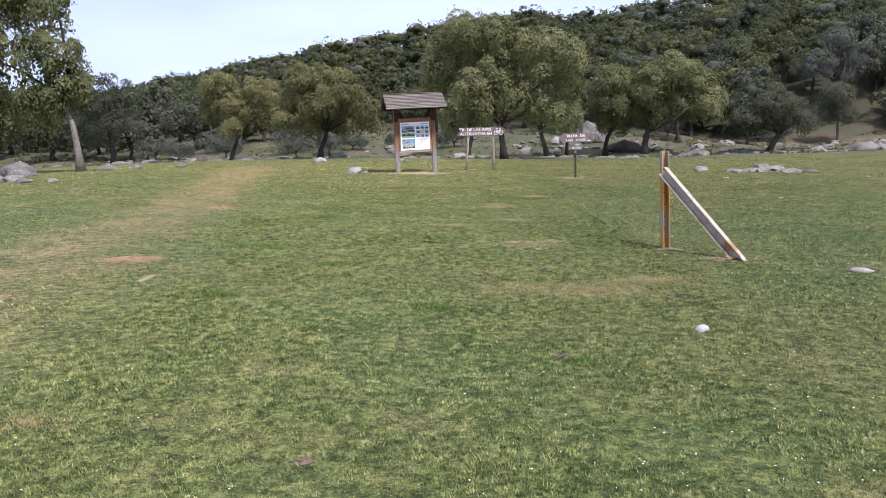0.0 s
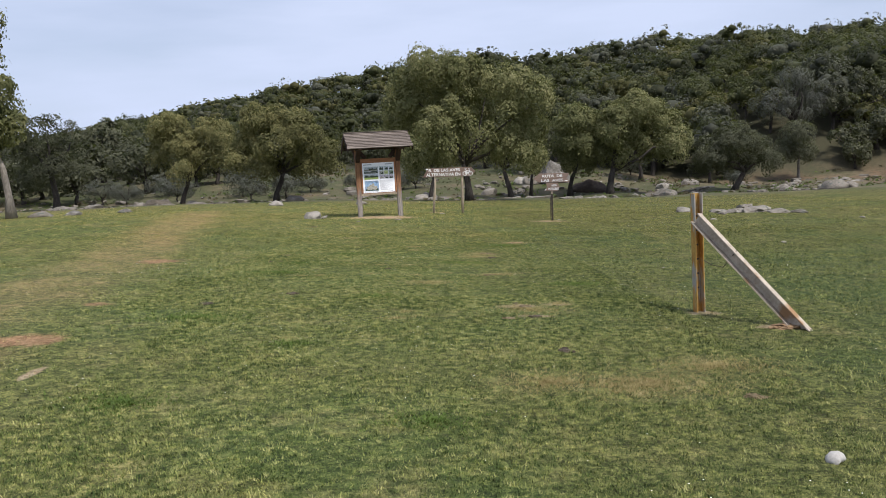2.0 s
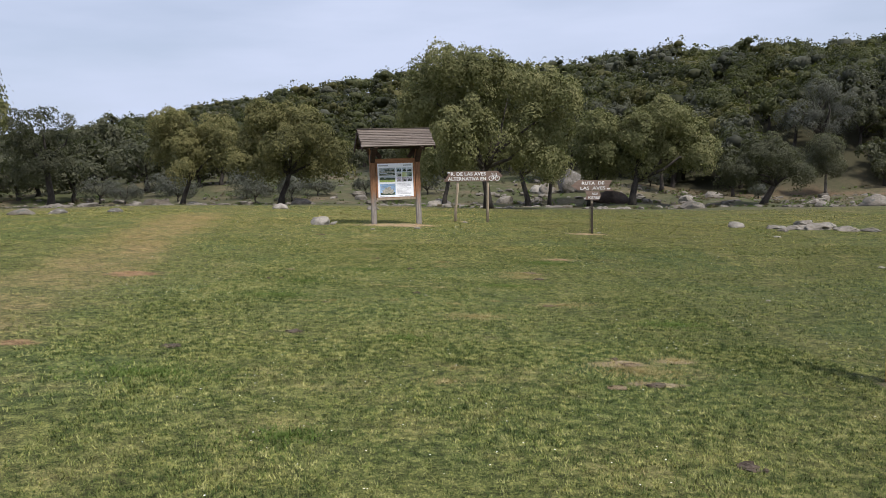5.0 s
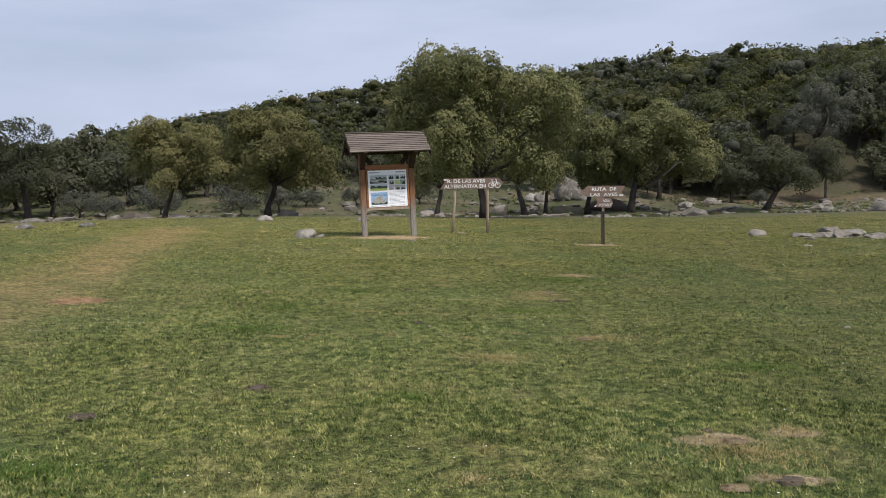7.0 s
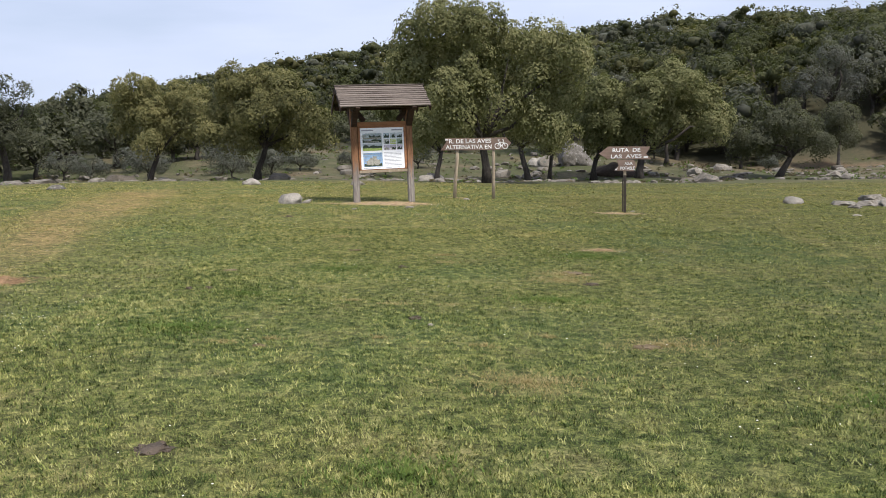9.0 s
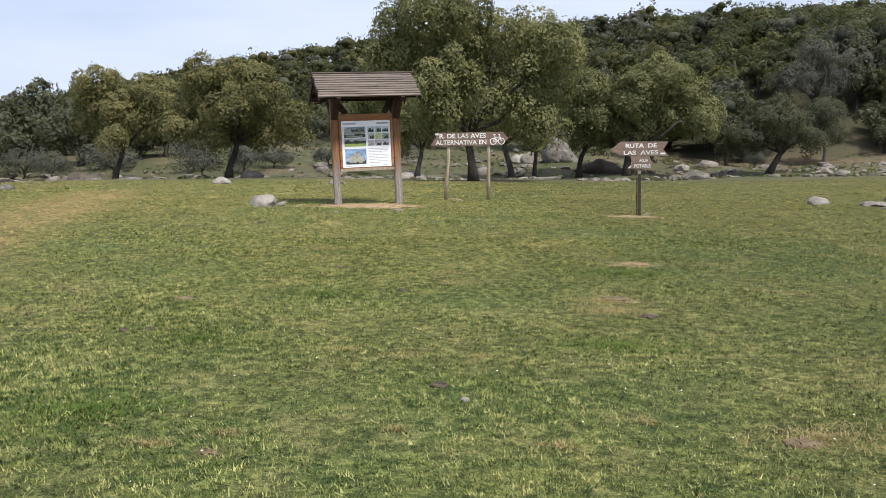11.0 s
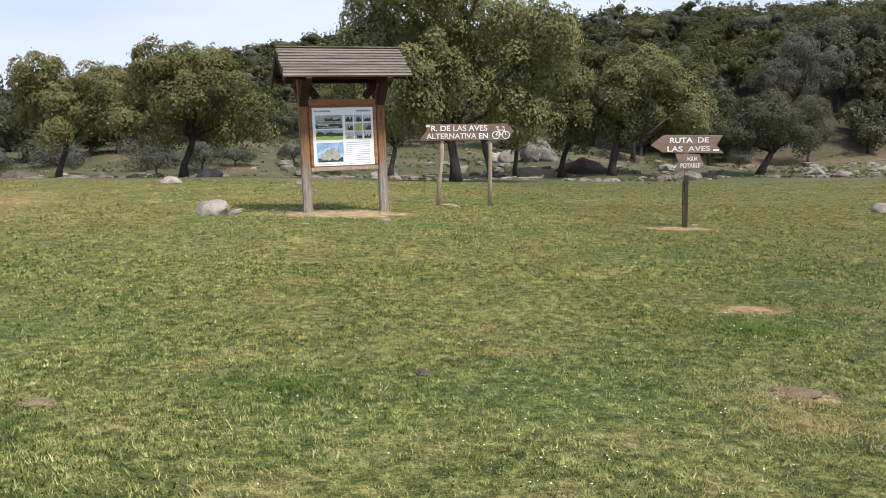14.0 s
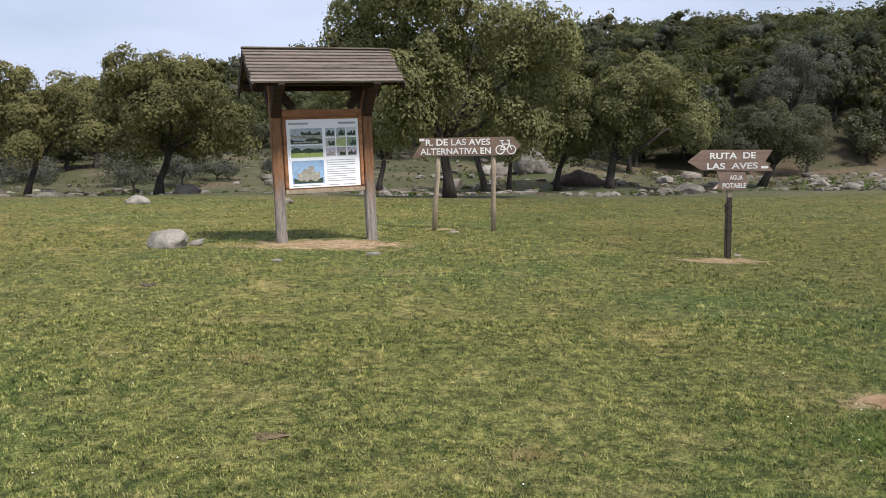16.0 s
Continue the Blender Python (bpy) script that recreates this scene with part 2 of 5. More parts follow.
def leaf_material(name, dark, light, tip, scale=0.35):
    m, nt, p = nodes(name)
    v = coords(nt)
    geo = nt.nodes.new("ShaderNodeNewGeometry")
    info = nt.nodes.new("ShaderNodeObjectInfo")
    both = maths(nt, "MULTIPLY_ADD", noise_node(nt, v, scale * 5, 3), 0.75, maths(nt, "MULTIPLY_ADD", noise_node(nt, v, scale, 3), 0.6, -0.22))
    f = maths(nt, "MULTIPLY_ADD", both, 0.9, maths(nt, "MULTIPLY_ADD", geo.outputs["Random Per Island"], 0.2, 0.075))
    f = maths(nt, "MULTIPLY_ADD", info.outputs["Random"], 0.14, maths(nt, "SUBTRACT", f, 0.17))
    col = ramp(nt, f, [(0.25, dark), (0.55, light), (0.8, tip)])
    nt.links.new(col, p.inputs["Base Color"])
    p.inputs["Roughness"].default_value, p.inputs["Specular IOR Level"].default_value = 0.65, 0.15
    tr = nt.nodes.new("ShaderNodeBsdfTranslucent")
    nt.links.new(mix(nt, 0.5, col, (0.2, 0.24, 0.04)), tr.inputs["Color"])
    ms = add(nt, "ShaderNodeMixShader", Fac=0.28)
    nt.links.new(p.outputs["BSDF"], ms.inputs[1])
    nt.links.new(tr.outputs["BSDF"], ms.inputs[2])
    nt.links.new(ms.outputs["Shader"], nt.nodes["Material Output"].inputs["Surface"])
    return m


def blade_material():
    m, nt, p = nodes("grass_blades")
    v = coords(nt)
    x, y, tr, bare = earth_masks(nt, v)
    geo = nt.nodes.new("ShaderNodeNewGeometry")
    tuft = smooth(nt, noise_node(nt, v, 12.0, 2, 0.5), 0.34, 0.66)
    f = maths(nt, "MULTIPLY_ADD", noise_node(nt, v, 0.45, 5), 0.45, maths(nt, "MULTIPLY_ADD", geo.outputs["Random Per Island"], 0.3, maths(nt, "MULTIPLY_ADD", tuft, 0.52, -0.05)))
    col = ramp(nt, f, [(0.3, (0.036, 0.06, 0.015)), (0.5, (0.095, 0.128, 0.032)), (0.7, (0.21, 0.228, 0.072)), (0.95, (0.38, 0.365, 0.165))])
    thin = smooth(nt, noise_node(nt, v, 1.1, 5, 0.6), 0.57, 0.77, 0.0, 0.25)
    col = mix(nt, maths(nt, "MAXIMUM", maths(nt, "MAXIMUM", thin, bare), maths(nt, "MULTIPLY", tr, 0.8)), col, (0.36, 0.3, 0.14))
    col = mix(nt, yellowed(nt, v), col, (0.42, 0.375, 0.15))
    col = mix(nt, 1.0, col, tufts(nt, v), "MULTIPLY")
    nt.links.new(col, p.inputs["Base Color"])
    p.inputs["Roughness"].default_value, p.inputs["Specular IOR Level"].default_value = 0.7, 0.2
    return m


M_GROUND = ground_material()
M_BLADE = blade_material()
M_OAK = leaf_material("holm_oak_leaves", (0.066, 0.074, 0.029), (0.185, 0.185, 0.082), (0.35, 0.325, 0.16))
M_OAK_WARM = leaf_material("flowering_oak_leaves", (0.08, 0.08, 0.034), (0.21, 0.195, 0.082), (0.38, 0.33, 0.155))
M_GREY = leaf_material("grey_green_leaves", (0.038, 0.041, 0.027), (0.088, 0.09, 0.057), (0.16, 0.157, 0.102))
M_HILL = [leaf_material("hill_leaves", (0.034, 0.039, 0.017), (0.085, 0.09, 0.04), (0.18, 0.17, 0.08), 0.13),
          leaf_material("hill_leaves_dark", (0.019, 0.022, 0.012), (0.042, 0.046, 0.025), (0.085, 0.085, 0.047), 0.13),
          leaf_material("hill_leaves_yellow", (0.045, 0.045, 0.018), (0.12, 0.112, 0.044), (0.22, 0.19, 0.085), 0.13),
          leaf_material("hill_leaves_grey", (0.04, 0.042, 0.032), (0.085, 0.088, 0.064), (0.15, 0.15, 0.108), 0.13)]
M_BARE = leaf_material("bare_grey_twigs", (0.076, 0.078, 0.066), (0.122, 0.124, 0.106), (0.175, 0.176, 0.15), 0.2)
M_BARK = simple("oak_bark", (0.022, 0.019, 0.016), (0.085, 0.073, 0.062), 3.0, 0.95, bump=1.0, depth=0.09, stretch=(1, 1, 0.35))
M_PALEBARK = simple("pale_oak_bark", (0.09, 0.08, 0.07), (0.3, 0.265, 0.22), 3.0, 0.95, bump=1.0, depth=0.09, stretch=(1, 1, 0.35))
M_ROCK = simple("granite", (0.1, 0.088, 0.072), (0.28, 0.25, 0.21), 2.2, 0.9, bump=0.9, depth=0.04, spots=(0.12, 0.12, 0.105), spot_scale=3.5, spot_at=0.56)
M_PALE = simple("pale_stone", (0.15, 0.135, 0.112), (0.36, 0.33, 0.285), 4.0, 0.9, bump=0.5, depth=0.02, spots=(0.2, 0.19, 0.17), spot_scale=6, spot_at=0.62)
M_DARKROCK = simple("dark_granite", (0.075, 0.068, 0.058), (0.2, 0.185, 0.165), 3.0, 0.95, bump=0.8, depth=0.05, spots=(0.34, 0.33, 0.3), spot_scale=5, spot_at=0.6)
M_MOSSROCK = simple("mossy_granite", (0.03, 0.026, 0.02), (0.13, 0.11, 0.085), 3.0, 0.95, bump=0.8, depth=0.05, spots=(0.2, 0.19, 0.16), spot_scale=5, spot_at=0.64)
M_WHITESTONE = simple("white_stone", (0.27, 0.255, 0.23), (0.46, 0.44, 0.41), 14.0, 0.9, bump=0.5, depth=0.01)


def post_material():
    """Stained timber, bleached grey by rain splash on its lower half."""
    m, nt, p = nodes("bleached_post_wood")
    v = coords(nt)
    mp = add(nt, "ShaderNodeMapping", Scale=(9, 9, 0.7))
    nt.links.new(v, mp.inputs["Vector"])
    grain, fine = noise_node(nt, mp.outputs["Vector"], 3.0, 6, 0.65), noise_node(nt, mp.outputs["Vector"], 14.0, 4)
    f = maths(nt, "MULTIPLY_ADD", fine, 0.4, maths(nt, "MULTIPLY", grain, 0.65))
    stain = ramp(nt, f, [(0.36, (0.1, 0.042, 0.02)), (0.68, (0.36, 0.19, 0.1))])
    bleach = ramp(nt, f, [(0.36, (0.12, 0.105, 0.092)), (0.68, (0.4, 0.36, 0.32))])
    sep = nt.nodes.new("ShaderNodeSeparateXYZ")
    nt.links.new(v, sep.inputs["Vector"])
    low = smooth(nt, maths(nt, "MULTIPLY_ADD", grain, 1.4, sep.outputs["Z"]), 1.2, 1.85, 1.0, 0.0)
    nt.links.new(mix(nt, low, stain, bleach), p.inputs["Base Color"])
    p.inputs["Roughness"].default_value, p.inputs["Specular IOR Level"].default_value = 0.85, 0.3
    relief(nt, p, f, 0.5, 0.008)
    return m


M_POST = post_material()
M_FRAME = simple("stained_frame_wood", (0.19, 0.08, 0.035), (0.42, 0.2, 0.095), 3.0, 0.7, bump=0.3, depth=0.006, stretch=(1, 6, 5))
M_ROOF = simple("grey_roof_boards", (0.065, 0.05, 0.042), (0.24, 0.2, 0.17), 2.5, 0.9, bump=0.6, depth=0.008, stretch=(0.5, 5, 5))
M_DARKWOOD = simple("dark_roof_timber", (0.022, 0.013, 0.01), (0.065, 0.037, 0.027), 3.0, 0.85, bump=0.3, depth=0.006, stretch=(1, 5, 5))
M_SIGN = simple("brown_sign_board", (0.16, 0.105, 0.08), (0.3, 0.215, 0.17), 3.0, 0.8, bump=0.4, depth=0.006, stretch=(0.6, 4, 6))
M_POLE = simple("peeled_pole", (0.2, 0.15, 0.1), (0.42, 0.35, 0.26), 4.0, 0.85, bump=0.4, depth=0.008, stretch=(3, 3, 0.5))
M_LETTER = simple("white_letter_paint", (0.66, 0.65, 0.62), (0.82, 0.81, 0.79), 30.0, 0.6, bump=0.1, depth=0.001)
M_DARKSTEEL = simple("dark_steel", (0.03, 0.027, 0.025), (0.09, 0.07, 0.055), 12.0, 0.6, 0.4, bump=0.2, depth=0.002)
M_GALV = simple("weathered_steel", (0.25, 0.205, 0.16), (0.48, 0.41, 0.33), 5.0, 0.85, 0.0, bump=0.2, depth=0.004, spots=(0.26, 0.15, 0.075), spot_scale=2.3, spot_at=0.52)
M_RUST = simple("yellow_rust_paint", (0.34, 0.15, 0.035), (0.58, 0.37, 0.1), 5.0, 0.8, 0.0, bump=0.2, depth=0.004, stretch=(3, 3, 1), spots=(0.38, 0.35, 0.31), spot_scale=1.6, spot_at=0.46)
M_DUNG = simple("dried_dung", (0.045, 0.035, 0.027), (0.13, 0.1, 0.075), 9.0, 0.95, bump=0.9, depth=0.02)
M_CLOD = simple("scuffed_soil", (0.08, 0.058, 0.034), (0.22, 0.165, 0.1), 12.0, 0.95, bump=0.9, depth=0.02)
M_REDSOIL = simple("red_soil", (0.16, 0.098, 0.055), (0.34, 0.23, 0.13), 9.0, 0.95, bump=0.9, depth=0.02)
M_STRAW = leaf_material("straw", (0.2, 0.15, 0.065), (0.4, 0.32, 0.15), (0.58, 0.5, 0.3), 2.0)
M_LITTER = leaf_material("dry_litter", (0.06, 0.045, 0.03), (0.13, 0.1, 0.065), (0.22, 0.18, 0.12), 2.0)
M_WEED = leaf_material("weed_leaves", (0.045, 0.08, 0.018), (0.095, 0.15, 0.03), (0.17, 0.22, 0.055), 1.5)
M_DAISY = simple("daisy_petals", (0.75, 0.75, 0.7), (0.85, 0.85, 0.82), 50, 0.7, bump=0.0)
M_SOILHEAP = simple("dark_soil_heap", (0.028, 0.02, 0.015), (0.075, 0.055, 0.04), 3.0, 0.95, bump=0.8, depth=0.05)
M_PAPER = simple("printed_panel", (0.82, 0.83, 0.86), (0.88, 0.89, 0.91), 2.0, 0.35, bump=0.02, depth=0.001)


# ---- mesh helpers ----
def mesh_object(name, verts, faces, material, parent=None, smooth_faces=False):
    me = bpy.data.meshes.new(name)
    verts = np.asarray(verts, np.float32)
    faces = np.asarray(faces, np.int32)
    n, k = faces.shape
    me.vertices.add(len(verts))
    me.vertices.foreach_set("co", verts.ravel())
    me.loops.add(n * k)
    me.loops.foreach_set("vertex_index", faces.ravel())
    me.polygons.add(n)
    me.polygons.foreach_set("loop_start", np.arange(0, n * k, k, dtype=np.int32))
    me.polygons.foreach_set("use_smooth", np.full(n, smooth_faces))
    me.update(calc_edges=True)
    me.materials.append(material)
    ob = new(name, me)
    ob.parent = parent
    return ob


def part(name, bm, material, parent=None, label=""):
    me = bpy.data.meshes.new(name)
    bm.normal_update()
    bm.to_mesh(me)
    bm.free()
    me.materials.append(material)
    ob = new(name, me)
    ob.parent = parent
    return tagged(ob, label) if label else ob


def empty(name, m, label, category, group=""):
    ob = new(name)
    ob.empty_display_size = 0.2
    ob.matrix_basis = m
    return tagged(ob, label, category, group)


def box(size, at=(0, 0, 0), m=None, bevel=0.006, wear=0.0, seed=1):
    bm = bmesh.new()
    bmesh.ops.create_cube(bm, size=1.0)
    bmesh.ops.scale(bm, vec=size, verts=bm.verts)
    if bevel:
        bmesh.ops.bevel(bm, geom=bm.edges[:], offset=bevel, segments=2, affect="EDGES")
    if wear:
        rnd = random.Random(seed)
        for v in bm.verts:
            v.co += Vector((rnd.uniform(-wear, wear), rnd.uniform(-wear, wear), rnd.uniform(-wear, wear)))
    bmesh.ops.transform(bm, matrix=Matrix.Translation(at) @ (m or Matrix()), verts=bm.verts)
    return bm


def prism(outline, depth, bevel=0.004):
    """A flat shape in x and z, with its front at y = -depth / 2."""
    bm = bmesh.new()
    front = [bm.verts.new((x, -depth / 2, z)) for x, z in outline]
    f = bm.faces.new(front)
    r = bmesh.ops.extrude_face_region(bm, geom=[f])
    for v in r["geom"]:
        if isinstance(v, bmesh.types.BMVert):
            v.co.y += depth
    bmesh.ops.recalc_face_normals(bm, faces=bm.faces)
    if bevel:
        bmesh.ops.bevel(bm, geom=bm.edges[:], offset=bevel, segments=1, affect="EDGES")
    return bm


def tube_arrays(points, radii, sides=8, lumpy=0.0, rnd=None):
    """Vertices and quads of a tapered tube through the points."""
    pts = [Vector(p) for p in points]
    verts, faces = [], []
    for i, p in enumerate(pts):
        d = (pts[min(i + 1, len(pts) - 1)] - pts[max(i - 1, 0)]).normalized()
        a = d.orthogonal().normalized() if abs(d.z) < 0.2 else d.cross(Vector((0.0, 1.0, 0.02))).normalized()
        b = d.cross(a)
        for k in range(sides):
            an = 2 * math.pi * k / sides
            r = radii[i] * (1 + (rnd.uniform(-lumpy, lumpy) if rnd else 0))
            verts.append(p + (a * math.cos(an) + b * math.sin(an)) * r)
    for i in range(len(pts) - 1):
        for k in range(sides):
            k2 = (k + 1) % sides
            faces.append((i * sides + k, i * sides + k2, (i + 1) * sides + k2, (i + 1) * sides + k))
    return verts, faces


def tube(name, points, radii, material, parent, sides=8, lumpy=0.0, seed=1):
    v, f = tube_arrays(points, radii, sides, lumpy, random.Random(seed))
    n = len(points)
    bm = bmesh.new()
    vs = [bm.verts.new(c) for c in v]
    for q in f:
        bm.faces.new([vs[i] for i in q]).smooth = True
    bm.faces.new(vs[:sides][::-1])
    bm.faces.new(vs[(n - 1) * sides:])
    bmesh.ops.recalc_face_normals(bm, faces=bm.faces)
    return part(name, bm, material, parent)


def words(name, text, size, at, material, parent, width=None):
    cu = bpy.data.curves.new(name, "FONT")
    cu.body, cu.size, cu.extrude, cu.offset = text, size, 0.002, size * 0.022
    tmp = new("lettering", cu)
    bpy.context.view_layer.update()
    me = bpy.data.meshes.new_from_object(tmp.evaluated_get(bpy.context.evaluated_depsgraph_get()))
    bpy.data.objects.remove(tmp)
    xs = [v.co.x for v in me.vertices]
    k = width / (max(xs) - min(xs)) if width else 1
    for v in me.vertices:
        v.co = Vector(((v.co.x - min(xs)) * k, -v.co.z, v.co.y))
    # letters that stand close make a word
    spans = sorted((min(me.vertices[i].co.x for i in p.vertices), max(me.vertices[i].co.x for i in p.vertices)) for p in me.polygons)
    gaps, end = [], spans[0][1]
    for lo, hi in spans:
        if lo > end:
            gaps.append((lo - end, (lo + end) / 2))
        end = max(end, hi)
    cuts = sorted(c for _, c in sorted(gaps, reverse=True)[:len(text.split()) - 1])
    for w in range(len(cuts) + 1):
        lo, hi = ([-9] + cuts)[w], (cuts + [9])[w]
        bm = bmesh.new()
        bm.from_mesh(me)
        bmesh.ops.delete(bm, geom=[v for v in bm.verts if not lo < v.co.x < hi], context="VERTS")
        part(name, bm, material, parent).location = at
    bpy.data.meshes.remove(me)


# ---- ground ----
def steps(near_lo, near_hi, fine, far, grow):
    mid = list(np.arange(near_lo, near_hi + fine / 2, fine))
    up, d = [], fine
    v = near_hi
    while v < far:
        d *= grow
        v += d
        up.append(v)
    down, d = [], fine
    v = near_lo
    while v > -far:
        d *= grow
        v -= d
        down.append(v)
    return np.array(down[::-1] + mid + up)


def build_ground():
    xs, ys = steps(-14, 14, 0.4, 3000, 1.12), steps(-2, 40, 0.4, 3000, 1.07)
    gx, gy = np.meshgrid(xs, ys)
    gzz = height(gx, gy)
    rough = np.zeros_like(gzz)
    far = sm(44, 70, gy) * (1 - sm(400, 600, gy))
    rough += far * 0.25 * (np.sin(gx * 0.53 + 1.3 * np.sin(gy * 0.31)) * np.sin(gy * 0.47 + 0.6))
    v = np.stack([gx, gy, gzz + rough], -1).reshape(-1, 3)
    nx, ny = len(xs), len(ys)
    i = (np.arange(ny - 1)[:, None] * nx + np.arange(nx - 1)[None]).ravel()
    f = np.stack([i, i + 1, i + nx + 1, i + nx], -1)
    ob = mesh_object("ground", v, f, M_GROUND, smooth_faces=True)
    return tagged(ob, "grazed green pasture with worn track and bare patches", "ground", kind="structure")


build_ground()


# ---- trees ----
def leaf_cloud(rng, lumps, clumps, per, leaf, spread, droop=0.25, fill=0.2, shell=(0.52, 0.76)):
    """Leaves on the shells of small masses, which sit on the shells of overlapping lumps. Each leaf is a folded diamond."""
    lumps = np.asarray(lumps, float)
    area = (lumps[:, 3] * lumps[:, 4] + lumps[:, 4] * lumps[:, 5] + lumps[:, 3] * lumps[:, 5])
    which = rng.choice(len(lumps), clumps, p=area / area.sum())
    d = rng.normal(size=(clumps, 3))
    d[:, 2] = np.where(d[:, 2] < -0.35, d[:, 2] * 0.5, d[:, 2])
    d /= np.linalg.norm(d, axis=1)[:, None]
    r = np.where(rng.random(clumps) < fill, rng.uniform(0.2, 0.45, clumps), rng.uniform(*shell, clumps))
    centre = lumps[which, :3] + d * lumps[which, 3:] * r[:, None]
    n = clumps * per
    k = np.repeat(np.arange(clumps), per)
    sc = (rng.uniform(0.6, 1.3, clumps)[k] * spread)[:, None]
    s = rng.normal(size=(n, 3)) + d[k] * 0.8
    s[:, 2] += 0.5
    s /= np.linalg.norm(s, axis=1)[:, None]
    rad = np.where(rng.random(n) < 0.1, rng.uniform(1.0, 1.35, n), rng.uniform(0.82, 1.02, n))[:, None]
    off = s * sc * rad
    off[:, 2] -= np.clip(-off[:, 2], 0, 9) * droop
    pos = centre[k] + off
    out = s + d[k] * 0.3 + rng.normal(size=(n, 3)) * 0.32
    out[:, 2] += 0.15
    out /= np.linalg.norm(out, axis=1)[:, None]
    along = np.cross(out, rng.normal(size=(n, 3)))
    along[:, 2] -= droop
    along /= np.linalg.norm(along, axis=1)[:, None]
    side = np.cross(along, out)
    size = (leaf * rng.uniform(0.6, 1.4, n))[:, None]
    v = np.stack([pos - along * size, pos + side * size * 0.6 + out * size * 0.15, pos + along * size, pos - side * size * 0.6 + out * size * 0.15], 1)
    base = (np.arange(n) * 4)[:, None]
    f = np.concatenate([base + np.array([[0, 1, 2]]), base + np.array([[0, 2, 3]])])
    return v.reshape(-1, 3), f


def crown_dome(lumps, size, balls):
    """The closed inside of a crown, lump by lump, its surface uneven."""
    vs, fs, n = [], [], 0
    for i, lump in enumerate(np.asarray(lumps, float)):
        cv, cf = balls[0 if i == 0 else 1]
        wob = 1 + 0.2 * np.sin(cv[:, 0] * 4 + i + lump[0]) * np.sin(cv[:, 1] * 5 + 2 * i) + 0.12 * np.sin(cv[:, 2] * 9 + 3 * cv[:, 0] + i) * np.sin(cv[:, 0] * 8 + lump[1])
        fs.append(cf + n)
        vs.append(lump[:3] + cv * wob[:, None] * lump[3:] * size)
        n += len(cv)
    return np.concatenate(vs), np.concatenate(fs)


def ico_arrays(level):
    bm = bmesh.new()
    bmesh.ops.create_icosphere(bm, subdivisions=level, radius=1.0)
    v = np.array([p.co[:] for p in bm.verts])
    f = np.array([[p.index for p in q.verts] for q in bm.faces])
    bm.free()
    return v, f


ICO, ICO_MID = ico_arrays(1), ico_arrays(2)


def tree(name, at, trunk, limbs, lumps, clumps, per, leaf, spread, leaves, label, category, seed, radius=0.22, group="", droop=0.25, fill=0.15, turn=0, bark=None):
    """trunk: points from the root to the fork; limbs: end points; all from the foot of the tree."""
    rng, rnd = np.random.default_rng(seed), random.Random(seed)
    top = empty(name, pose(at[0], at[1], gz(*at) - 0.05, 0, 0, turn), label, category, group)
    n = len(trunk)
    flare = [radius * (1.45 if i == 0 else 1.0 - 0.3 * i / (n - 1)) for i in range(n)]
    tube("trunk", trunk, flare, bark or M_BARK, top, 12, 0.13, seed)
    fork = Vector(trunk[-1])
    for e in limbs:
        e = Vector(e)
        low = fork.lerp(Vector(trunk[-2]), rnd.uniform(0.05, 0.6))
        reach = (e - low).length
        bow = Vector((rnd.uniform(-.1, .1), rnd.uniform(-.1, .1), rnd.uniform(-.02, .1))) * reach
        mid1 = low.lerp(e, 0.35) + bow + Vector((0, 0, rnd.uniform(-.04, .06))) * reach
        mid2 = low.lerp(e, 0.68) + bow * 0.6 + Vector((rnd.uniform(-.09, .09), rnd.uniform(-.09, .09), rnd.uniform(-.02, .08))) * reach
        tube("limb", [low, mid1, mid2, e], [radius * 0.6, radius * 0.42, radius * 0.26, radius * 0.1], M_BARK, top, 7, 0.18, seed)
    v, f = leaf_cloud(rng, lumps, clumps // 3, per * 3, leaf, spread * 1.55, droop, fill)
    mesh_object("crown", v, f, leaves, top)
    return top


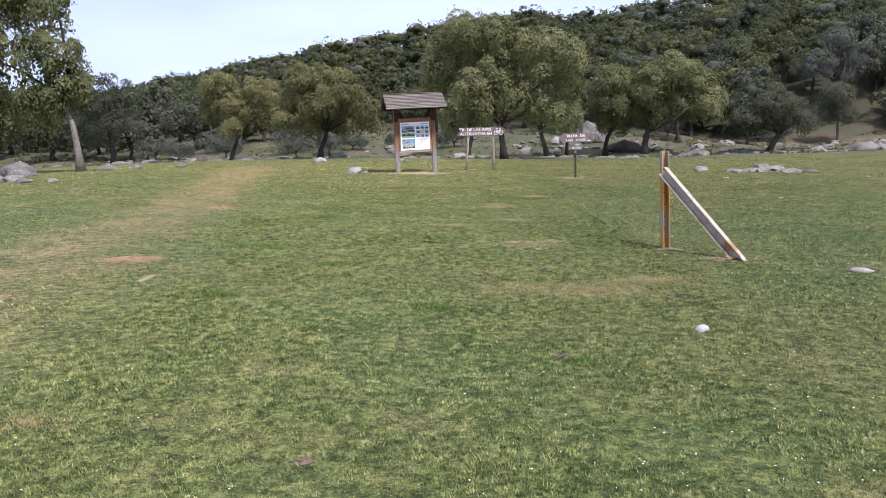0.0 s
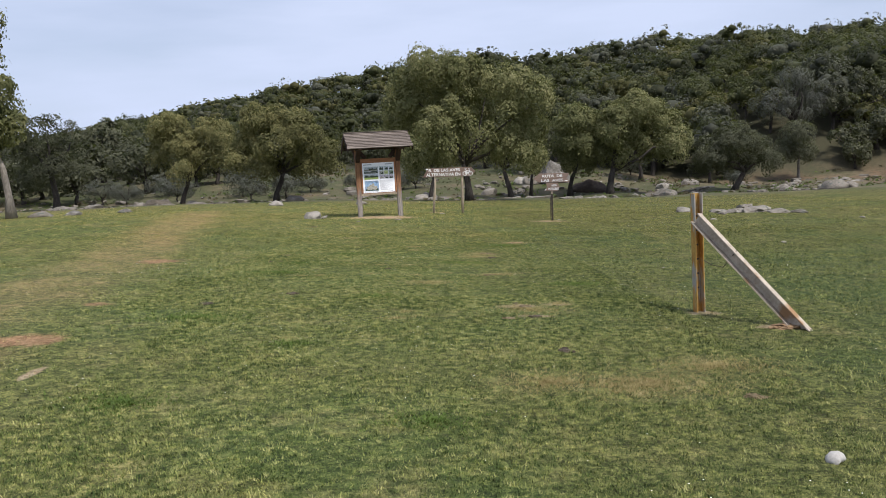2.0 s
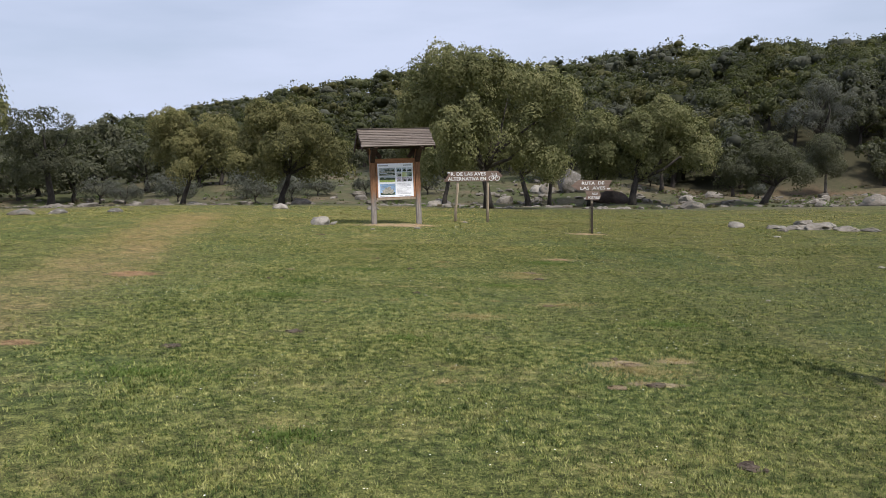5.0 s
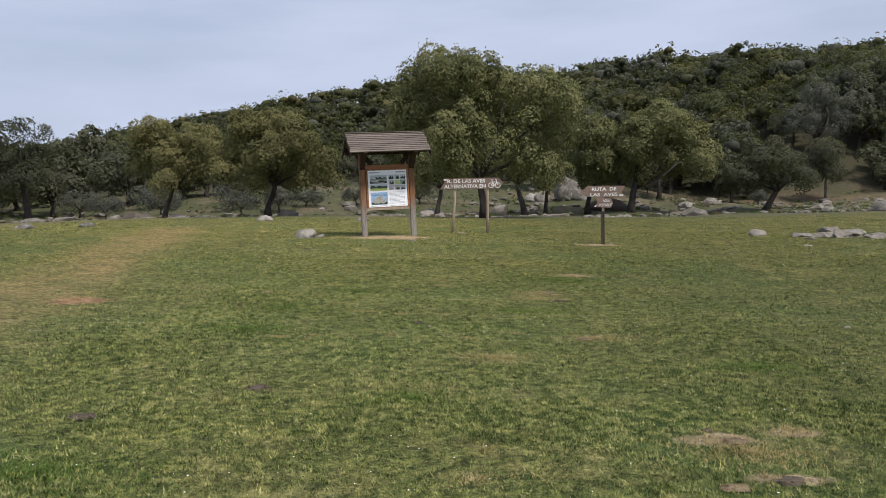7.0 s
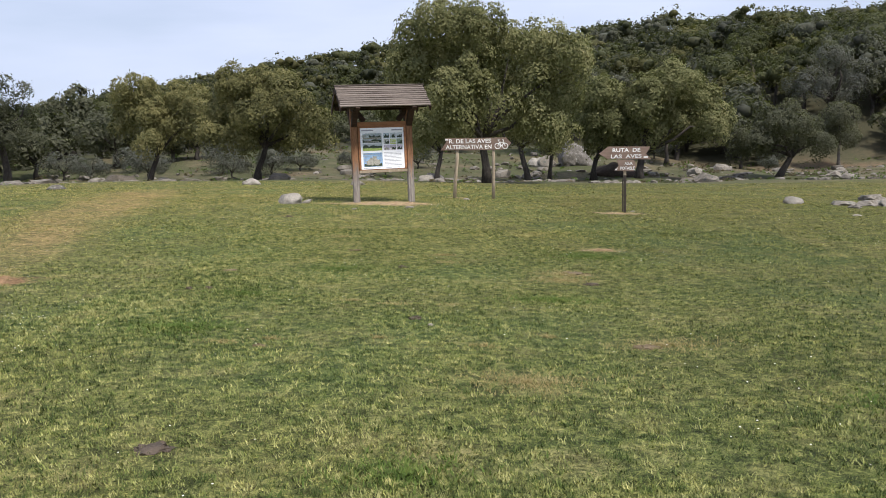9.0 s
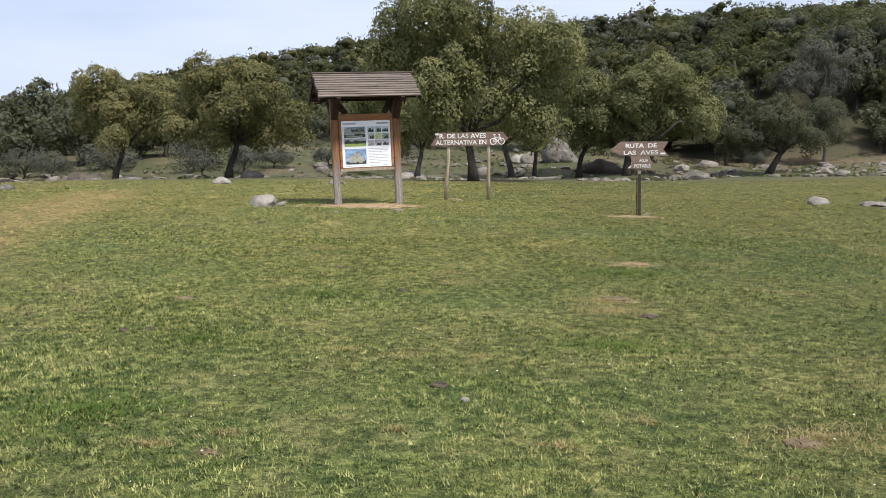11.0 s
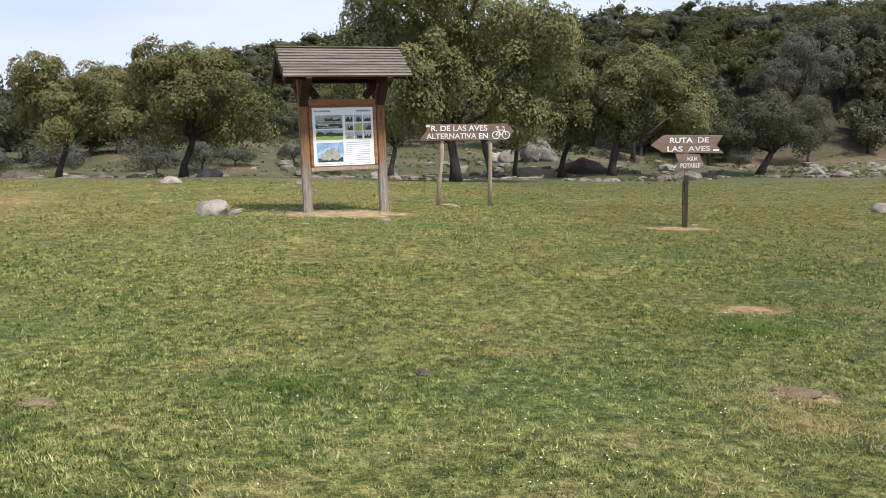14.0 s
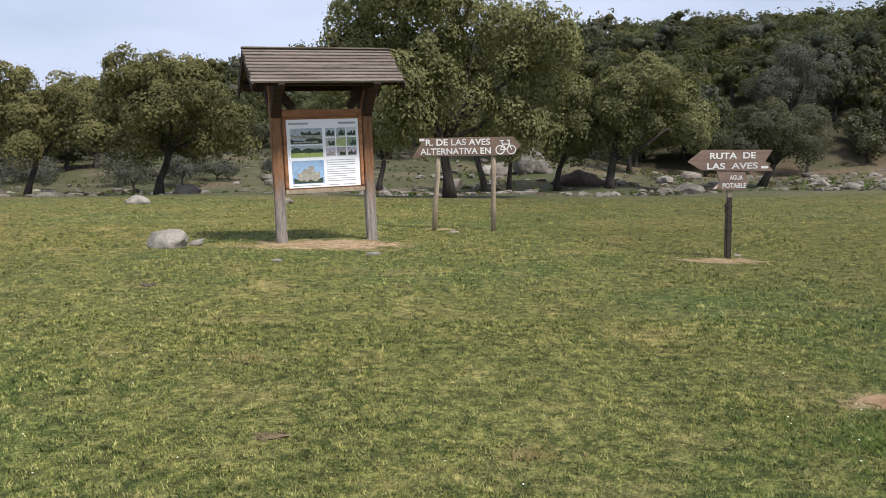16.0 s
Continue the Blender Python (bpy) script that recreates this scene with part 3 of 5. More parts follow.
# the broad oak behind the signs, many domes on spreading limbs
tree("holm_oak", (1.93, 50.0), [(0, 0, 0), (-0.05, 0, 0.8), (-0.15, 0.1, 1.6), (-0.2, 0, 2.2)],
     [(-1.76, -0.36, 7.0), (-3.19, 1.0, 6.3), (-0.2, -0.9, 6.6), (-2.5, 0.5, 5.2), (2.5, 0.3, 6.0), (3.8, -1.0, 5.2), (1.2, 0.6, 5.8), (3.6, 0.2, 3.7), (-1.7, -0.8, 3.9)],
     [(-1.76, -0.36, 7.39, 1.56, 1.8, 1.14), (-3.19, 1.03, 6.76, 1.19, 1.47, 1.28), (-0.22, -0.95, 7.18, 1.19, 1.37, 1.08), (-2.54, 0.47, 5.62, 1.56, 1.8, 1.28), (-0.71, -0.7, 5.4, 1.28, 1.47, 1.28), (-3.67, 0.65, 5.39, 0.85, 1.14, 1.0),
      (-1.75, -0.84, 4.18, 1.42, 1.64, 1.08), (-3.57, 0.97, 4.6, 0.74, 0.85, 0.68), (-2.54, -0.32, 2.39, 0.85, 0.98, 0.74), (2.56, 0.26, 6.37, 1.56, 1.8, 1.19), (3.8, -1.02, 5.56, 1.19, 1.47, 1.28), (1.24, 0.64, 6.29, 1.08, 1.24, 1.08),
      (2.21, -0.95, 4.52, 1.19, 1.37, 1.19), (3.61, 0.24, 3.95, 1.19, 1.57, 1.37), (2.43, -0.65, 2.74, 1.28, 1.47, 1.08), (3.69, 0.91, 2.34, 0.91, 1.05, 0.85), (0.4, 1.3, 5.0, 1.3, 1.0, 1.3), (0.2, 1.6, 3.4, 1.4, 1.0, 1.2), (-1.2, 1.5, 3.2, 1.2, 1.0, 1.0), (-1.3, -1.2, 3.1, 1.1, 0.9, 0.8), (0.8, -1.2, 3.5, 1.0, 0.8, 0.9), (-0.2, -1.3, 4.1, 1.0, 0.8, 0.9)],
     1150, 60, 0.068, 0.36, M_OAK, "broad holm oak with yellow-green crown and dark spreading limbs", "tree", 11, 0.21, droop=0.6)
tree("holm_oak", (-10.5, 57.0), [(0, 0, 0), (0.1, 0, 0.7), (0.45, 0, 1.4), (0.6, 0, 2.0)],
     [(-0.7, -0.4, 4.8), (0.9, 0.3, 4.9), (2.2, -0.7, 4.0), (3.2, 0.3, 2.9), (-1.6, 0.5, 3.7), (0.5, -0.6, 3.6)],
     [(-0.73, -0.5, 5.31, 1.33, 1.53, 1.06), (0.92, 0.35, 5.34, 1.49, 1.72, 1.0), (2.18, -0.78, 4.37, 1.39, 1.6, 1.33), (3.27, 0.28, 3.17, 1.06, 1.45, 1.26), (0.5, -0.68, 3.79, 1.83, 2.1, 1.49), (-1.64, 0.53, 4.04, 1.16, 1.53, 1.33),
      (-2.21, -0.27, 2.75, 0.8, 0.92, 0.73), (2.07, 0.65, 2.4, 1.33, 1.53, 0.7), (-0.75, -0.25, 2.4, 1.3, 1.6, 0.6), (3.71, 0.59, 2.07, 0.6, 0.69, 0.5)],
     720, 60, 0.068, 0.34, M_OAK_WARM, "rounded holm oak with yellowish flowering crown and leaning trunk", "tree", 12, 0.19, droop=0.4)
tree("holm_oak", (-18.6, 63.0), [(0, 0, 0), (0.2, 0, 0.8), (0.55, 0, 1.6), (0.75, 0, 2.3)],
     [(-0.1, -0.4, 5.4), (-1.4, 0.9, 4.5), (2.3, 0.7, 5.0), (3.4, -0.3, 4.3), (1.3, 0.4, 3.5)],
     [(-0.14, -0.41, 5.82, 1.49, 1.71, 0.93), (-1.51, 1.05, 4.78, 1.12, 1.37, 1.19), (0.33, -0.33, 4.52, 1.49, 1.71, 1.3), (2.42, 0.82, 5.35, 1.49, 1.71, 0.93), (3.48, -0.29, 4.56, 0.93, 1.2, 1.04), (1.38, 0.43, 3.73, 1.3, 1.5, 1.04),
      (0.57, -1.08, 2.73, 1.12, 1.29, 0.97), (-1.76, 0.4, 3.87, 0.75, 0.86, 0.67), (2.87, -0.77, 3.67, 0.93, 1.07, 0.75)],
     560, 58, 0.074, 0.36, M_OAK_WARM, "holm oak with drooping olive crown and leaning trunk", "tree", 13, 0.17, droop=0.6)
# the tall oak at the edge of the pasture, with a pale lower trunk
tree("holm_oak", (-17.1, 36.0), [(0.3, 0, 0), (0.27, 0, 1.0), (0.15, 0, 2.0), (-0.25, 0.1, 3.0)],
     [(-3.4, 0.2, 5.0), (-1.8, -0.8, 7.0), (-0.2, 0.3, 7.6), (0.4, 0.4, 4.6), (-5.0, 0.4, 3.6), (-2.2, 1.2, 6.0)],
     [(-1.1, 0, 7.6, 1.9, 2.0, 1.9), (-3.2, 0.1, 8.2, 2.6, 2.4, 2.0), (-0.45, 0.1, 5.5, 1.4, 1.8, 1.7), (-5.3, 0, 6.4, 2.4, 2.2, 2.2), (-2.6, -0.7, 5.4, 1.9, 1.6, 1.6),
      (0.1, 0.2, 3.9, 1.0, 1.1, 0.8), (-3.8, 0.4, 3.4, 1.8, 1.6, 1.4), (-6.6, 0.3, 4.2, 1.8, 1.7, 1.7), (-1.0, -0.4, 3.2, 1.0, 0.9, 0.9), (-2.2, 0.6, 2.4, 1.2, 1.0, 0.8), (-0.3, -0.2, 2.6, 0.8, 0.8, 0.7), (-4.4, 0.2, 2.2, 1.4, 1.0, 0.9), (0.1, -0.6, 4.7, 1.2, 1.0, 1.0), (-0.1, -0.6, 3.3, 1.0, 0.8, 0.9)],
     860, 62, 0.075, 0.36, M_OAK, "tall grey-green holm oak with pale lower trunk beside rocks", "tree", 14, 0.16, droop=0.7, bark=M_PALEBARK)
tree("holm_oak", (13.57, 69.0), [(0, 0, 0), (0.05, 0, 0.9), (0.2, 0, 1.7), (0.4, 0, 2.4)],
     [(2.3, -0.4, 6.2), (4.1, 0.7, 5.2), (0.7, -0.6, 5.2), (3.1, 0.8, 3.7), (4.8, -0.8, 3.6), (0.6, 0.3, 3.4)],
     [(2.35, -0.49, 6.73, 2.27, 2.62, 1.65), (4.17, 0.8, 5.63, 1.74, 2.14, 1.86), (0.68, -0.62, 5.58, 1.86, 2.38, 2.07), (3.1, 0.86, 3.84, 2.07, 2.38, 1.65), (4.95, -0.88, 3.76, 1.16, 1.66, 1.45), (0.62, 0.32, 3.33, 1.45, 1.66, 1.0)],
     640, 56, 0.088, 0.42, M_OAK, "round-headed holm oak among stones on the bank", "tree", 15, 0.27, droop=0.4)
tree("holm_oak", (10.65, 70.5), [(0, 0, 0), (0.02, 0, 0.8), (0.2, 0, 1.5), (0.55, 0, 2.1)],
     [(0.6, -0.3, 5.4), (-0.3, 0.2, 4.2), (1.6, -0.4, 4.0), (0.7, 0.3, 3.2)],
     [(0.6, -0.35, 6.05, 1.78, 2.05, 1.36), (-0.29, 0.25, 4.41, 1.19, 1.95, 1.7), (1.6, -0.47, 4.12, 1.78, 2.05, 1.78), (0.71, 0.29, 2.8, 1.48, 1.71, 0.8)],
     380, 54, 0.09, 0.42, M_OAK, "holm oak with a dark bent trunk beside a soil heap", "tree", 19, 0.2, droop=0.4)
slender = tree("holm_oak", (5.6, 67.0), [(0, 0, 0), (-0.1, 0, 0.9), (-0.35, 0, 1.8), (-0.5, 0, 2.6)],
     [(-1.5, 0.2, 4.2), (0.9, 0.3, 4.8), (1.6, -0.2, 4.0), (0.1, -1.0, 3.8)],
     [(0.0, 0, 4.7, 1.8, 1.8, 1.4), (1.6, 0, 4.2, 1.4, 1.5, 1.3), (-1.4, 0.2, 4.1, 1.3, 1.4, 1.1), (0.7, -0.8, 3.2, 1.4, 1.1, 0.8)],
     220, 50, 0.08, 0.42, M_OAK, "slender holm oak with a dark leaning trunk", "tree", 16, 0.2, "slender oaks on the bank", droop=0.4)
for ex, ey, es, ea in ((7.3, 69.0, 0.8, 110), (-0.6, 66.0, 0.85, 200)):
    copy_thing(slender, pose(ex, ey, gz(ex, ey) - 0.05, 0, 0, ea)).scale = (es, es, es)
tree("holm_oak", (-3.9, 80.0), [(0, 0, 0), (0.05, 0, 1.0), (0.0, 0, 2.0), (0.1, 0, 3.0)],
     [(0.25, -0.5, 5.2), (-0.5, 0.4, 4.4), (0.9, -0.6, 4.0)],
     [(0.25, -0.59, 5.75, 1.3, 1.4, 0.98), (-0.6, 0.49, 4.68, 1.4, 1.4, 1.07), (0.9, -0.6, 4.13, 1.5, 1.57, 1.22), (0.1, 0.3, 3.2, 1.7, 1.5, 1.0)],
     200, 50, 0.08, 0.4, M_OAK, "yellow-green holm oak half hidden by a broad one", "tree", 23, 0.2)
tree("holm_oak", (-29.1, 66.0), [(0, 0, 0), (0.1, 0, 1.2), (-0.1, 0, 2.6), (-0.2, 0, 3.6)],
     [(0, -0.5, 6.0), (1.4, 0.4, 5.4), (-0.7, -0.3, 5.0), (0.8, 0.8, 4.4), (-2.3, -0.2, 5.6)],
     [(-0.02, -0.51, 6.48, 1.38, 1.58, 0.98), (1.49, 0.45, 5.84, 0.98, 1.13, 0.98), (-0.72, -0.28, 5.16, 1.57, 1.81, 1.1), (0.81, 0.8, 4.62, 1.26, 1.45, 0.87), (-2.4, -0.18, 6.01, 1.57, 1.81, 1.38), (-2.2, 0.3, 4.4, 1.5, 1.5, 1.2), (0.2, -0.6, 3.3, 1.6, 1.4, 1.0), (-1.6, 0.4, 2.8, 1.5, 1.3, 0.9), (1.6, 0.2, 3.2, 1.2, 1.2, 0.9)],
     320, 56, 0.07, 0.4, M_GREY, "tall grey-green oak behind the pasture edge", "tree", 24, 0.24, droop=0.4)
tree("grey_oak", (23.7, 70.0), [(0, 0, 0), (0.35, 0, 0.7), (0.75, 0, 1.3), (0.95, 0, 1.7)],
     [(-0.1, -0.5, 3.7), (1.8, 0.6, 3.1), (-1.7, -0.7, 2.7), (2.6, -0.6, 2.4), (0.3, 0.8, 2.5), (-2.5, 0.7, 1.95)],
     [(-0.07, -0.63, 4.06, 2.1, 2.42, 1.35), (1.8, 0.71, 3.35, 1.47, 1.69, 1.47), (-1.76, -0.75, 2.88, 1.6, 1.84, 1.1), (0.33, 0.86, 2.6, 2.19, 2.51, 0.8), (2.63, -0.71, 2.48, 0.92, 1.21, 1.0), (-2.61, 0.84, 1.95, 0.92, 1.06, 0.42)],
     500, 54, 0.078, 0.38, M_GREY, "dark grey-green oak with a forked leaning trunk", "tree", 17, 0.24, droop=0.3)
tree("grey_oak", (36.3, 87.5), [(0, 0, 0), (0.02, 0, 0.9), (0.0, 0, 1.7), (0.1, 0, 2.5)],
     [(-0.3, -0.6, 4.2), (1.0, 0.6, 3.2), (-1.3, -0.5, 3.2)],
     [(-0.29, -0.75, 4.5, 1.89, 2.17, 1.5), (1.04, 0.77, 3.0, 1.2, 1.55, 1.3), (-1.38, -0.53, 3.1, 1.2, 1.36, 1.2), (0.2, 0.2, 2.6, 1.4, 1.3, 0.7)],
     240, 50, 0.08, 0.42, M_GREY, "small upright oak with a pale thin trunk", "tree", 18, 0.15, droop=0.3, bark=M_PALEBARK)

# woodland edge: repeats of a round tree and a low spreading one
edge_a = tree("woodland_oak", (-36.0, 92.0), [(0, 0, 0), (0.1, 0, 0.8), (0.0, 0, 1.6), (0.1, 0, 2.3)],
     [(-1.8, 0.2, 4.2), (0.8, 0.3, 5.4), (2.4, -0.2, 4.2), (0, -1.4, 4.0), (-2.8, 0.2, 3.4)],
     [(0.2, 0, 5.2, 2.4, 2.4, 1.5), (-1.9, 0.3, 4.2, 1.8, 1.9, 1.3), (2.1, 0.1, 4.1, 1.9, 1.9, 1.3), (0.1, -1.1, 3.7, 2.0, 1.6, 1.0), (-0.4, 1.4, 3.9, 2.0, 1.5, 1.1)],
     170, 15, 0.19, 0.5, M_GREY, "rounded grey-green oak at the woodland edge", "tree", 21, 0.24, "oaks at the woodland edge")
edge_b = tree("woodland_oak", (-27.2, 80.0), [(0, 0, 0), (0.1, 0, 0.5), (-0.05, 0, 1.0), (0.05, 0, 1.5)],
     [(-2.2, 0.2, 2.9), (0.4, 0.3, 3.5), (2.4, -0.2, 2.9), (-0.8, -1.2, 2.6), (1.0, 1.2, 2.6), (0.6, -1.4, 2.4)],
     [(0.0, 0, 3.4, 2.1, 2.1, 0.95), (-2.0, 0.2, 2.7, 1.5, 1.6, 0.9), (2.0, 0.1, 2.7, 1.6, 1.6, 0.9), (-0.6, -1.2, 2.1, 1.7, 1.3, 0.8), (0.9, 1.0, 2.2, 1.7, 1.3, 0.8), (-1.9, -0.4, 1.6, 1.0, 1.0, 0.6), (1.8, -0.5, 1.6, 1.0, 1.0, 0.6)],
     140, 15, 0.185, 0.46, M_GREY, "low spreading grey-green oak at the woodland edge", "tree", 22, 0.22, "oaks at the woodland edge")
edge_rnd = random.Random(5)
EDGE = [(edge_b, -36, 78, .95), (edge_b, -21, 82, .9), (edge_b, -13.5, 80, .7), (edge_b, -42, 84, 1.0), (edge_b, -31, 86, 1.0), (edge_b, -25.5, 90, 1.1), (edge_b, -16, 92, 1.1), (edge_b, -48, 88, 1.0), (edge_b, 0.5, 88, .9),
        (edge_a, 19.5, 84, .8), (edge_a, 27.5, 88, .7), (edge_a, 14, 90, .9), (edge_b, 48, 86, .9), (edge_a, 54, 92, 1.0), (edge_b, 32, 91, .8), (edge_b, 43.5, 90.5, .7), (edge_a, 9, 86, .9), (edge_a, 5, 92, 1.0),
        (edge_b, 44.2, 93, .85), (edge_b, 47.8, 94.5, .95), (edge_b, 51.5, 93.5, .9), (edge_a, 44.5, 97.5, .8), (edge_a, 48.5, 98.5, .85)]
for row in range(7):
    ey = 76 + 7.5 * row
    ex = -0.62 * ey - 6
    while ex < (-24, -22, -13, 14, 14, 14, 14)[row]:
        EDGE.append((edge_a if row > 2 and edge_rnd.random() < 0.5 else edge_b, ex + edge_rnd.uniform(-1.2, 1.2), ey + edge_rnd.uniform(-2.4, 2.4), edge_rnd.uniform(0.8, 1.05) if row < 3 else edge_rnd.uniform(0.6, 0.9)))
        ex += edge_rnd.uniform(4.6, 6.8) if row < 3 else edge_rnd.uniform(6.0, 9.0)
for proto, ex, ey, es in EDGE:
    t_ = copy_thing(proto, pose(ex, ey, gz(ex, ey) - 0.08, 0, 0, edge_rnd.uniform(0, 360)))
    t_.scale = (es, es, es * edge_rnd.uniform(0.9, 1.15))

# leafless grey scrub between the oaks on the bank
scrub = tree("scrub_bush", (-15.2, 70.0), [(0, 0, 0), (0.05, 0, 0.2), (0.0, 0.05, 0.4), (0.1, 0, 0.6)],
     [(-0.9, 0.2, 1.5), (0.3, 0.3, 1.9), (1.0, -0.2, 1.5), (-0.3, -0.7, 1.6), (0.6, 0.6, 1.4)],
     [(0.0, 0, 1.35, 1.1, 1.1, 0.7), (-0.9, 0.1, 1.0, 0.8, 0.8, 0.6), (0.9, 0.1, 1.0, 0.8, 0.8, 0.6)],
     90, 44, 0.05, 0.3, M_BARE, "low leafless grey scrub bush on the stony bank", "bush", 41, 0.07, "scrub bushes on the bank", droop=0.0, fill=0.4)
for ex, ey, es in ((-12.6, 71.5, 1.2), (-11.0, 74.0, 1.0), (-16.8, 74.0, 1.3), (-7.2, 76.0, 0.8), (-21.5, 71.0, 1.1), (-23.5, 75.0, 1.3), (-25.5, 70.5, 1.0), (-4.4, 72.0, 0.8), (-28.5, 73.0, 1.2), (-2.0, 75.0, 1.1), (19.5, 88.0, 1.2), (28.5, 84.0, 0.8), (31.0, 89.0, 1.2)):
    copy_thing(scrub, pose(ex, ey, gz(ex, ey) - 0.05, 0, 0, edge_rnd.uniform(0, 360))).scale = (es, es, es * edge_rnd.uniform(0.8, 1.1))

# the bare grey tree on the slope
bare = tree("bare_tree", (39.6, 97.0), [(0, 0, 0), (0.1, 0, 0.8), (0.2, 0, 1.5), (0.2, 0, 2.1)],
     [(-2.9, 0.2, 3.7), (-0.8, 0.3, 5.6), (1.5, -0.2, 5.2), (3.4, 0.2, 3.4), (0.3, -1.5, 4.2), (-1.6, 0.6, 4.9), (2.4, 0.5, 4.6)],
     [(-1.9, 0, 3.4, 2.1, 1.9, 1.9), (0.0, 0, 5.2, 2.0, 1.9, 1.6), (2.2, 0, 3.6, 2.2, 1.8, 1.8), (0, -0.7, 2.6, 2.4, 1.5, 1.5)],
     320, 60, 0.06, 0.42, M_BARE, "large leafless grey tree on the wooded slope", "tree", 31, 0.3, droop=0.0, fill=0.4)
bare.scale = (1.2, 1.2, 1.35)


def hill_woods():
    """Evergreen woodland of round crowns that covers the hill, far beyond counting."""
    rng = np.random.default_rng(77)
    kinds = [([], [], [0]) for _ in M_HILL]
    tv, tf, tn = [], [], 0
    spots = []
    y = 93.0
    while y < 372:
        half = 5 + 0.61 * y
        x = -half + rng.uniform(0, 5)
        while x < half:
            spots.append((x + rng.uniform(-2, 2), y + rng.uniform(-2.4, 2.4)))
            x += rng.uniform(4.6, 7.2) * (1.0 if y < 150 else 1.12 if y < 220 else 1.3)
        y += 5.4 if y < 150 else 6.6 if y < 220 else 8.0
    for row in range(6):
        x = 19 + rng.uniform(0, 4)
        while x < 76:
            spots.append((x, 92.5 + 4.0 * row + rng.uniform(-1.4, 1.4)))
            x += rng.uniform(5.5, 8.5)
    for px, py in spots:
        if py > ridge(px) + 5 or py < hill_foot(px) + 4:
            continue
        if abs(px - 39.6) < 4.5 and 88 < py < 100:
            continue
        near = py < 150
        r = rng.uniform(1.7, 3.3) * (1.0 if near else 1.1) * (1.25 if rng.random() < 0.15 and not near else 1.0)
        h = r * rng.uniform(0.85, 1.35) + (0.5 if near else 0.1)
        z = gz(px, py)
        lumps = [(px, py, z + h, r, r, r * 0.7)]
        for k in range(4 if near else 3):
            a = k * 2.1 + rng.uniform(0, 1.6)
            q = rng.uniform(0.45, 0.62) * r
            lumps.append((px + math.cos(a) * r * 0.66, py + math.sin(a) * r * 0.66, z + h + r * rng.uniform(-0.15, 0.35), q, q, q * 0.8))
        if not near:
            lumps.append((px, py, z + r * 0.4, r * 0.85, r * 0.85, r * 0.5))
        few, per, leaf = (44, 22, 0.19) if near else (34, 12, 0.28) if py < 220 else (24, 9, 0.36)
        v, f = leaf_cloud(rng, lumps, few, per, leaf, r * 0.24, 0.15, 0.0, (0.74, 0.96))
        dv, df = crown_dome(lumps, 0.56, (ICO_MID, ICO))
        v, f = np.concatenate([v, dv]), np.concatenate([f, df + len(v)])
        vs, fs, n = kinds[rng.choice(4, p=[0.38, 0.32, 0.14, 0.16])]
        vs.append(v)
        fs.append(f + n[0])
        n[0] += len(v)
        if near:
            a, b = tube_arrays([(px, py, z - 0.2), (px + 0.2, py, z + h * 0.5), (px, py, z + h)], [r * 0.09, r * 0.07, r * 0.03], 5)
            tv.extend(a)
            tf.extend([tuple(i + tn for i in q) for q in b])
            tn += len(a)
    for (vs, fs, n), m, look_ in zip(kinds, M_HILL, ("olive-green", "dark green", "yellowish green", "grey-green")):
        woods = mesh_object("hill_woodland", np.concatenate(vs), np.concatenate(fs), m, smooth_faces=True)
        tagged(woods, "dense " + look_ + " evergreen oak woodland covering the hillside", "woodland", kind="stuff")
    trunks = mesh_object("woodland_trunks", tv, tf, M_BARK)
    tagged(trunks, "dark trunks of the oaks on the hillside", "woodland", kind="stuff")


hill_woods()


def undergrowth():
    """Low scrub, dead stalks and litter on the bank behind the pasture."""
    rng = np.random.default_rng(19)
    n = 4600
    x, y = rng.uniform(-50, 48, n), 57 + 34 * rng.random(n)
    keep = np.sin(x * 0.7 + 0.4 * y) * np.sin(0.5 * y - 0.3 * x) + rng.normal(0, 0.5, n) > 0.0
    x, y = x[keep], y[keep]
    lumps = np.stack([x, y, height(x, y) + 0.05, rng.uniform(0.15, 0.6, len(x)), rng.uniform(0.15, 0.6, len(x)), rng.uniform(0.06, 0.24, len(x)) * sm(54, 66, y)], -1)
    for part_, m, tone in ((lumps[::3], M_LITTER, "dry brown"), (lumps[1::3], M_GREY, "grey-green"), (lumps[2::3], M_WEED, "green")):
        v, f = leaf_cloud(rng, part_, len(part_) * 2, 11, 0.06, 0.14, 0.0, 0.3)
        tagged(mesh_object("undergrowth", v, f, m), tone + " low scrub and litter on the bank", "undergrowth", kind="stuff")


undergrowth()


# ---- stones ----
def stone_bm(size, seed, flat=0.0, detail=3, rough=1.0):
    bm = bmesh.new()
    bmesh.ops.create_icosphere(bm, subdivisions=detail, radius=1.0)
    off = Vector((seed * 7.3, seed * 3.1, seed * 1.7))
    for v in bm.verts:
        d = v.co.normalized()
        k = 1 + rough * (0.45 * noise.noise(d * 1.1 + off) + 0.3 * noise.noise(d * 2.7 + off) + 0.14 * noise.noise(d * 6 + off) + 0.06 * noise.noise(d * 13 + off))
        p = d * k
        for nrm, lim in (((0.5, -0.6, 0.62), 0.78), ((-0.7, -0.3, 0.5), 0.8), ((0.2, 0.1, 1.0), 0.8 - flat), ((0.8, 0.4, 0.2), 0.85)):
            nv = (Vector(nrm) + Vector((noise.noise(off), noise.noise(off * 2), 0)) * 0.6).normalized()
            e = p.dot(nv) - lim
            if e > 0:
                p -= nv * e * 0.92
        v.co = Vector((p.x * size[0], p.y * size[1], p.z * size[2]))
    for f in bm.faces:
        f.smooth = True
    return bm


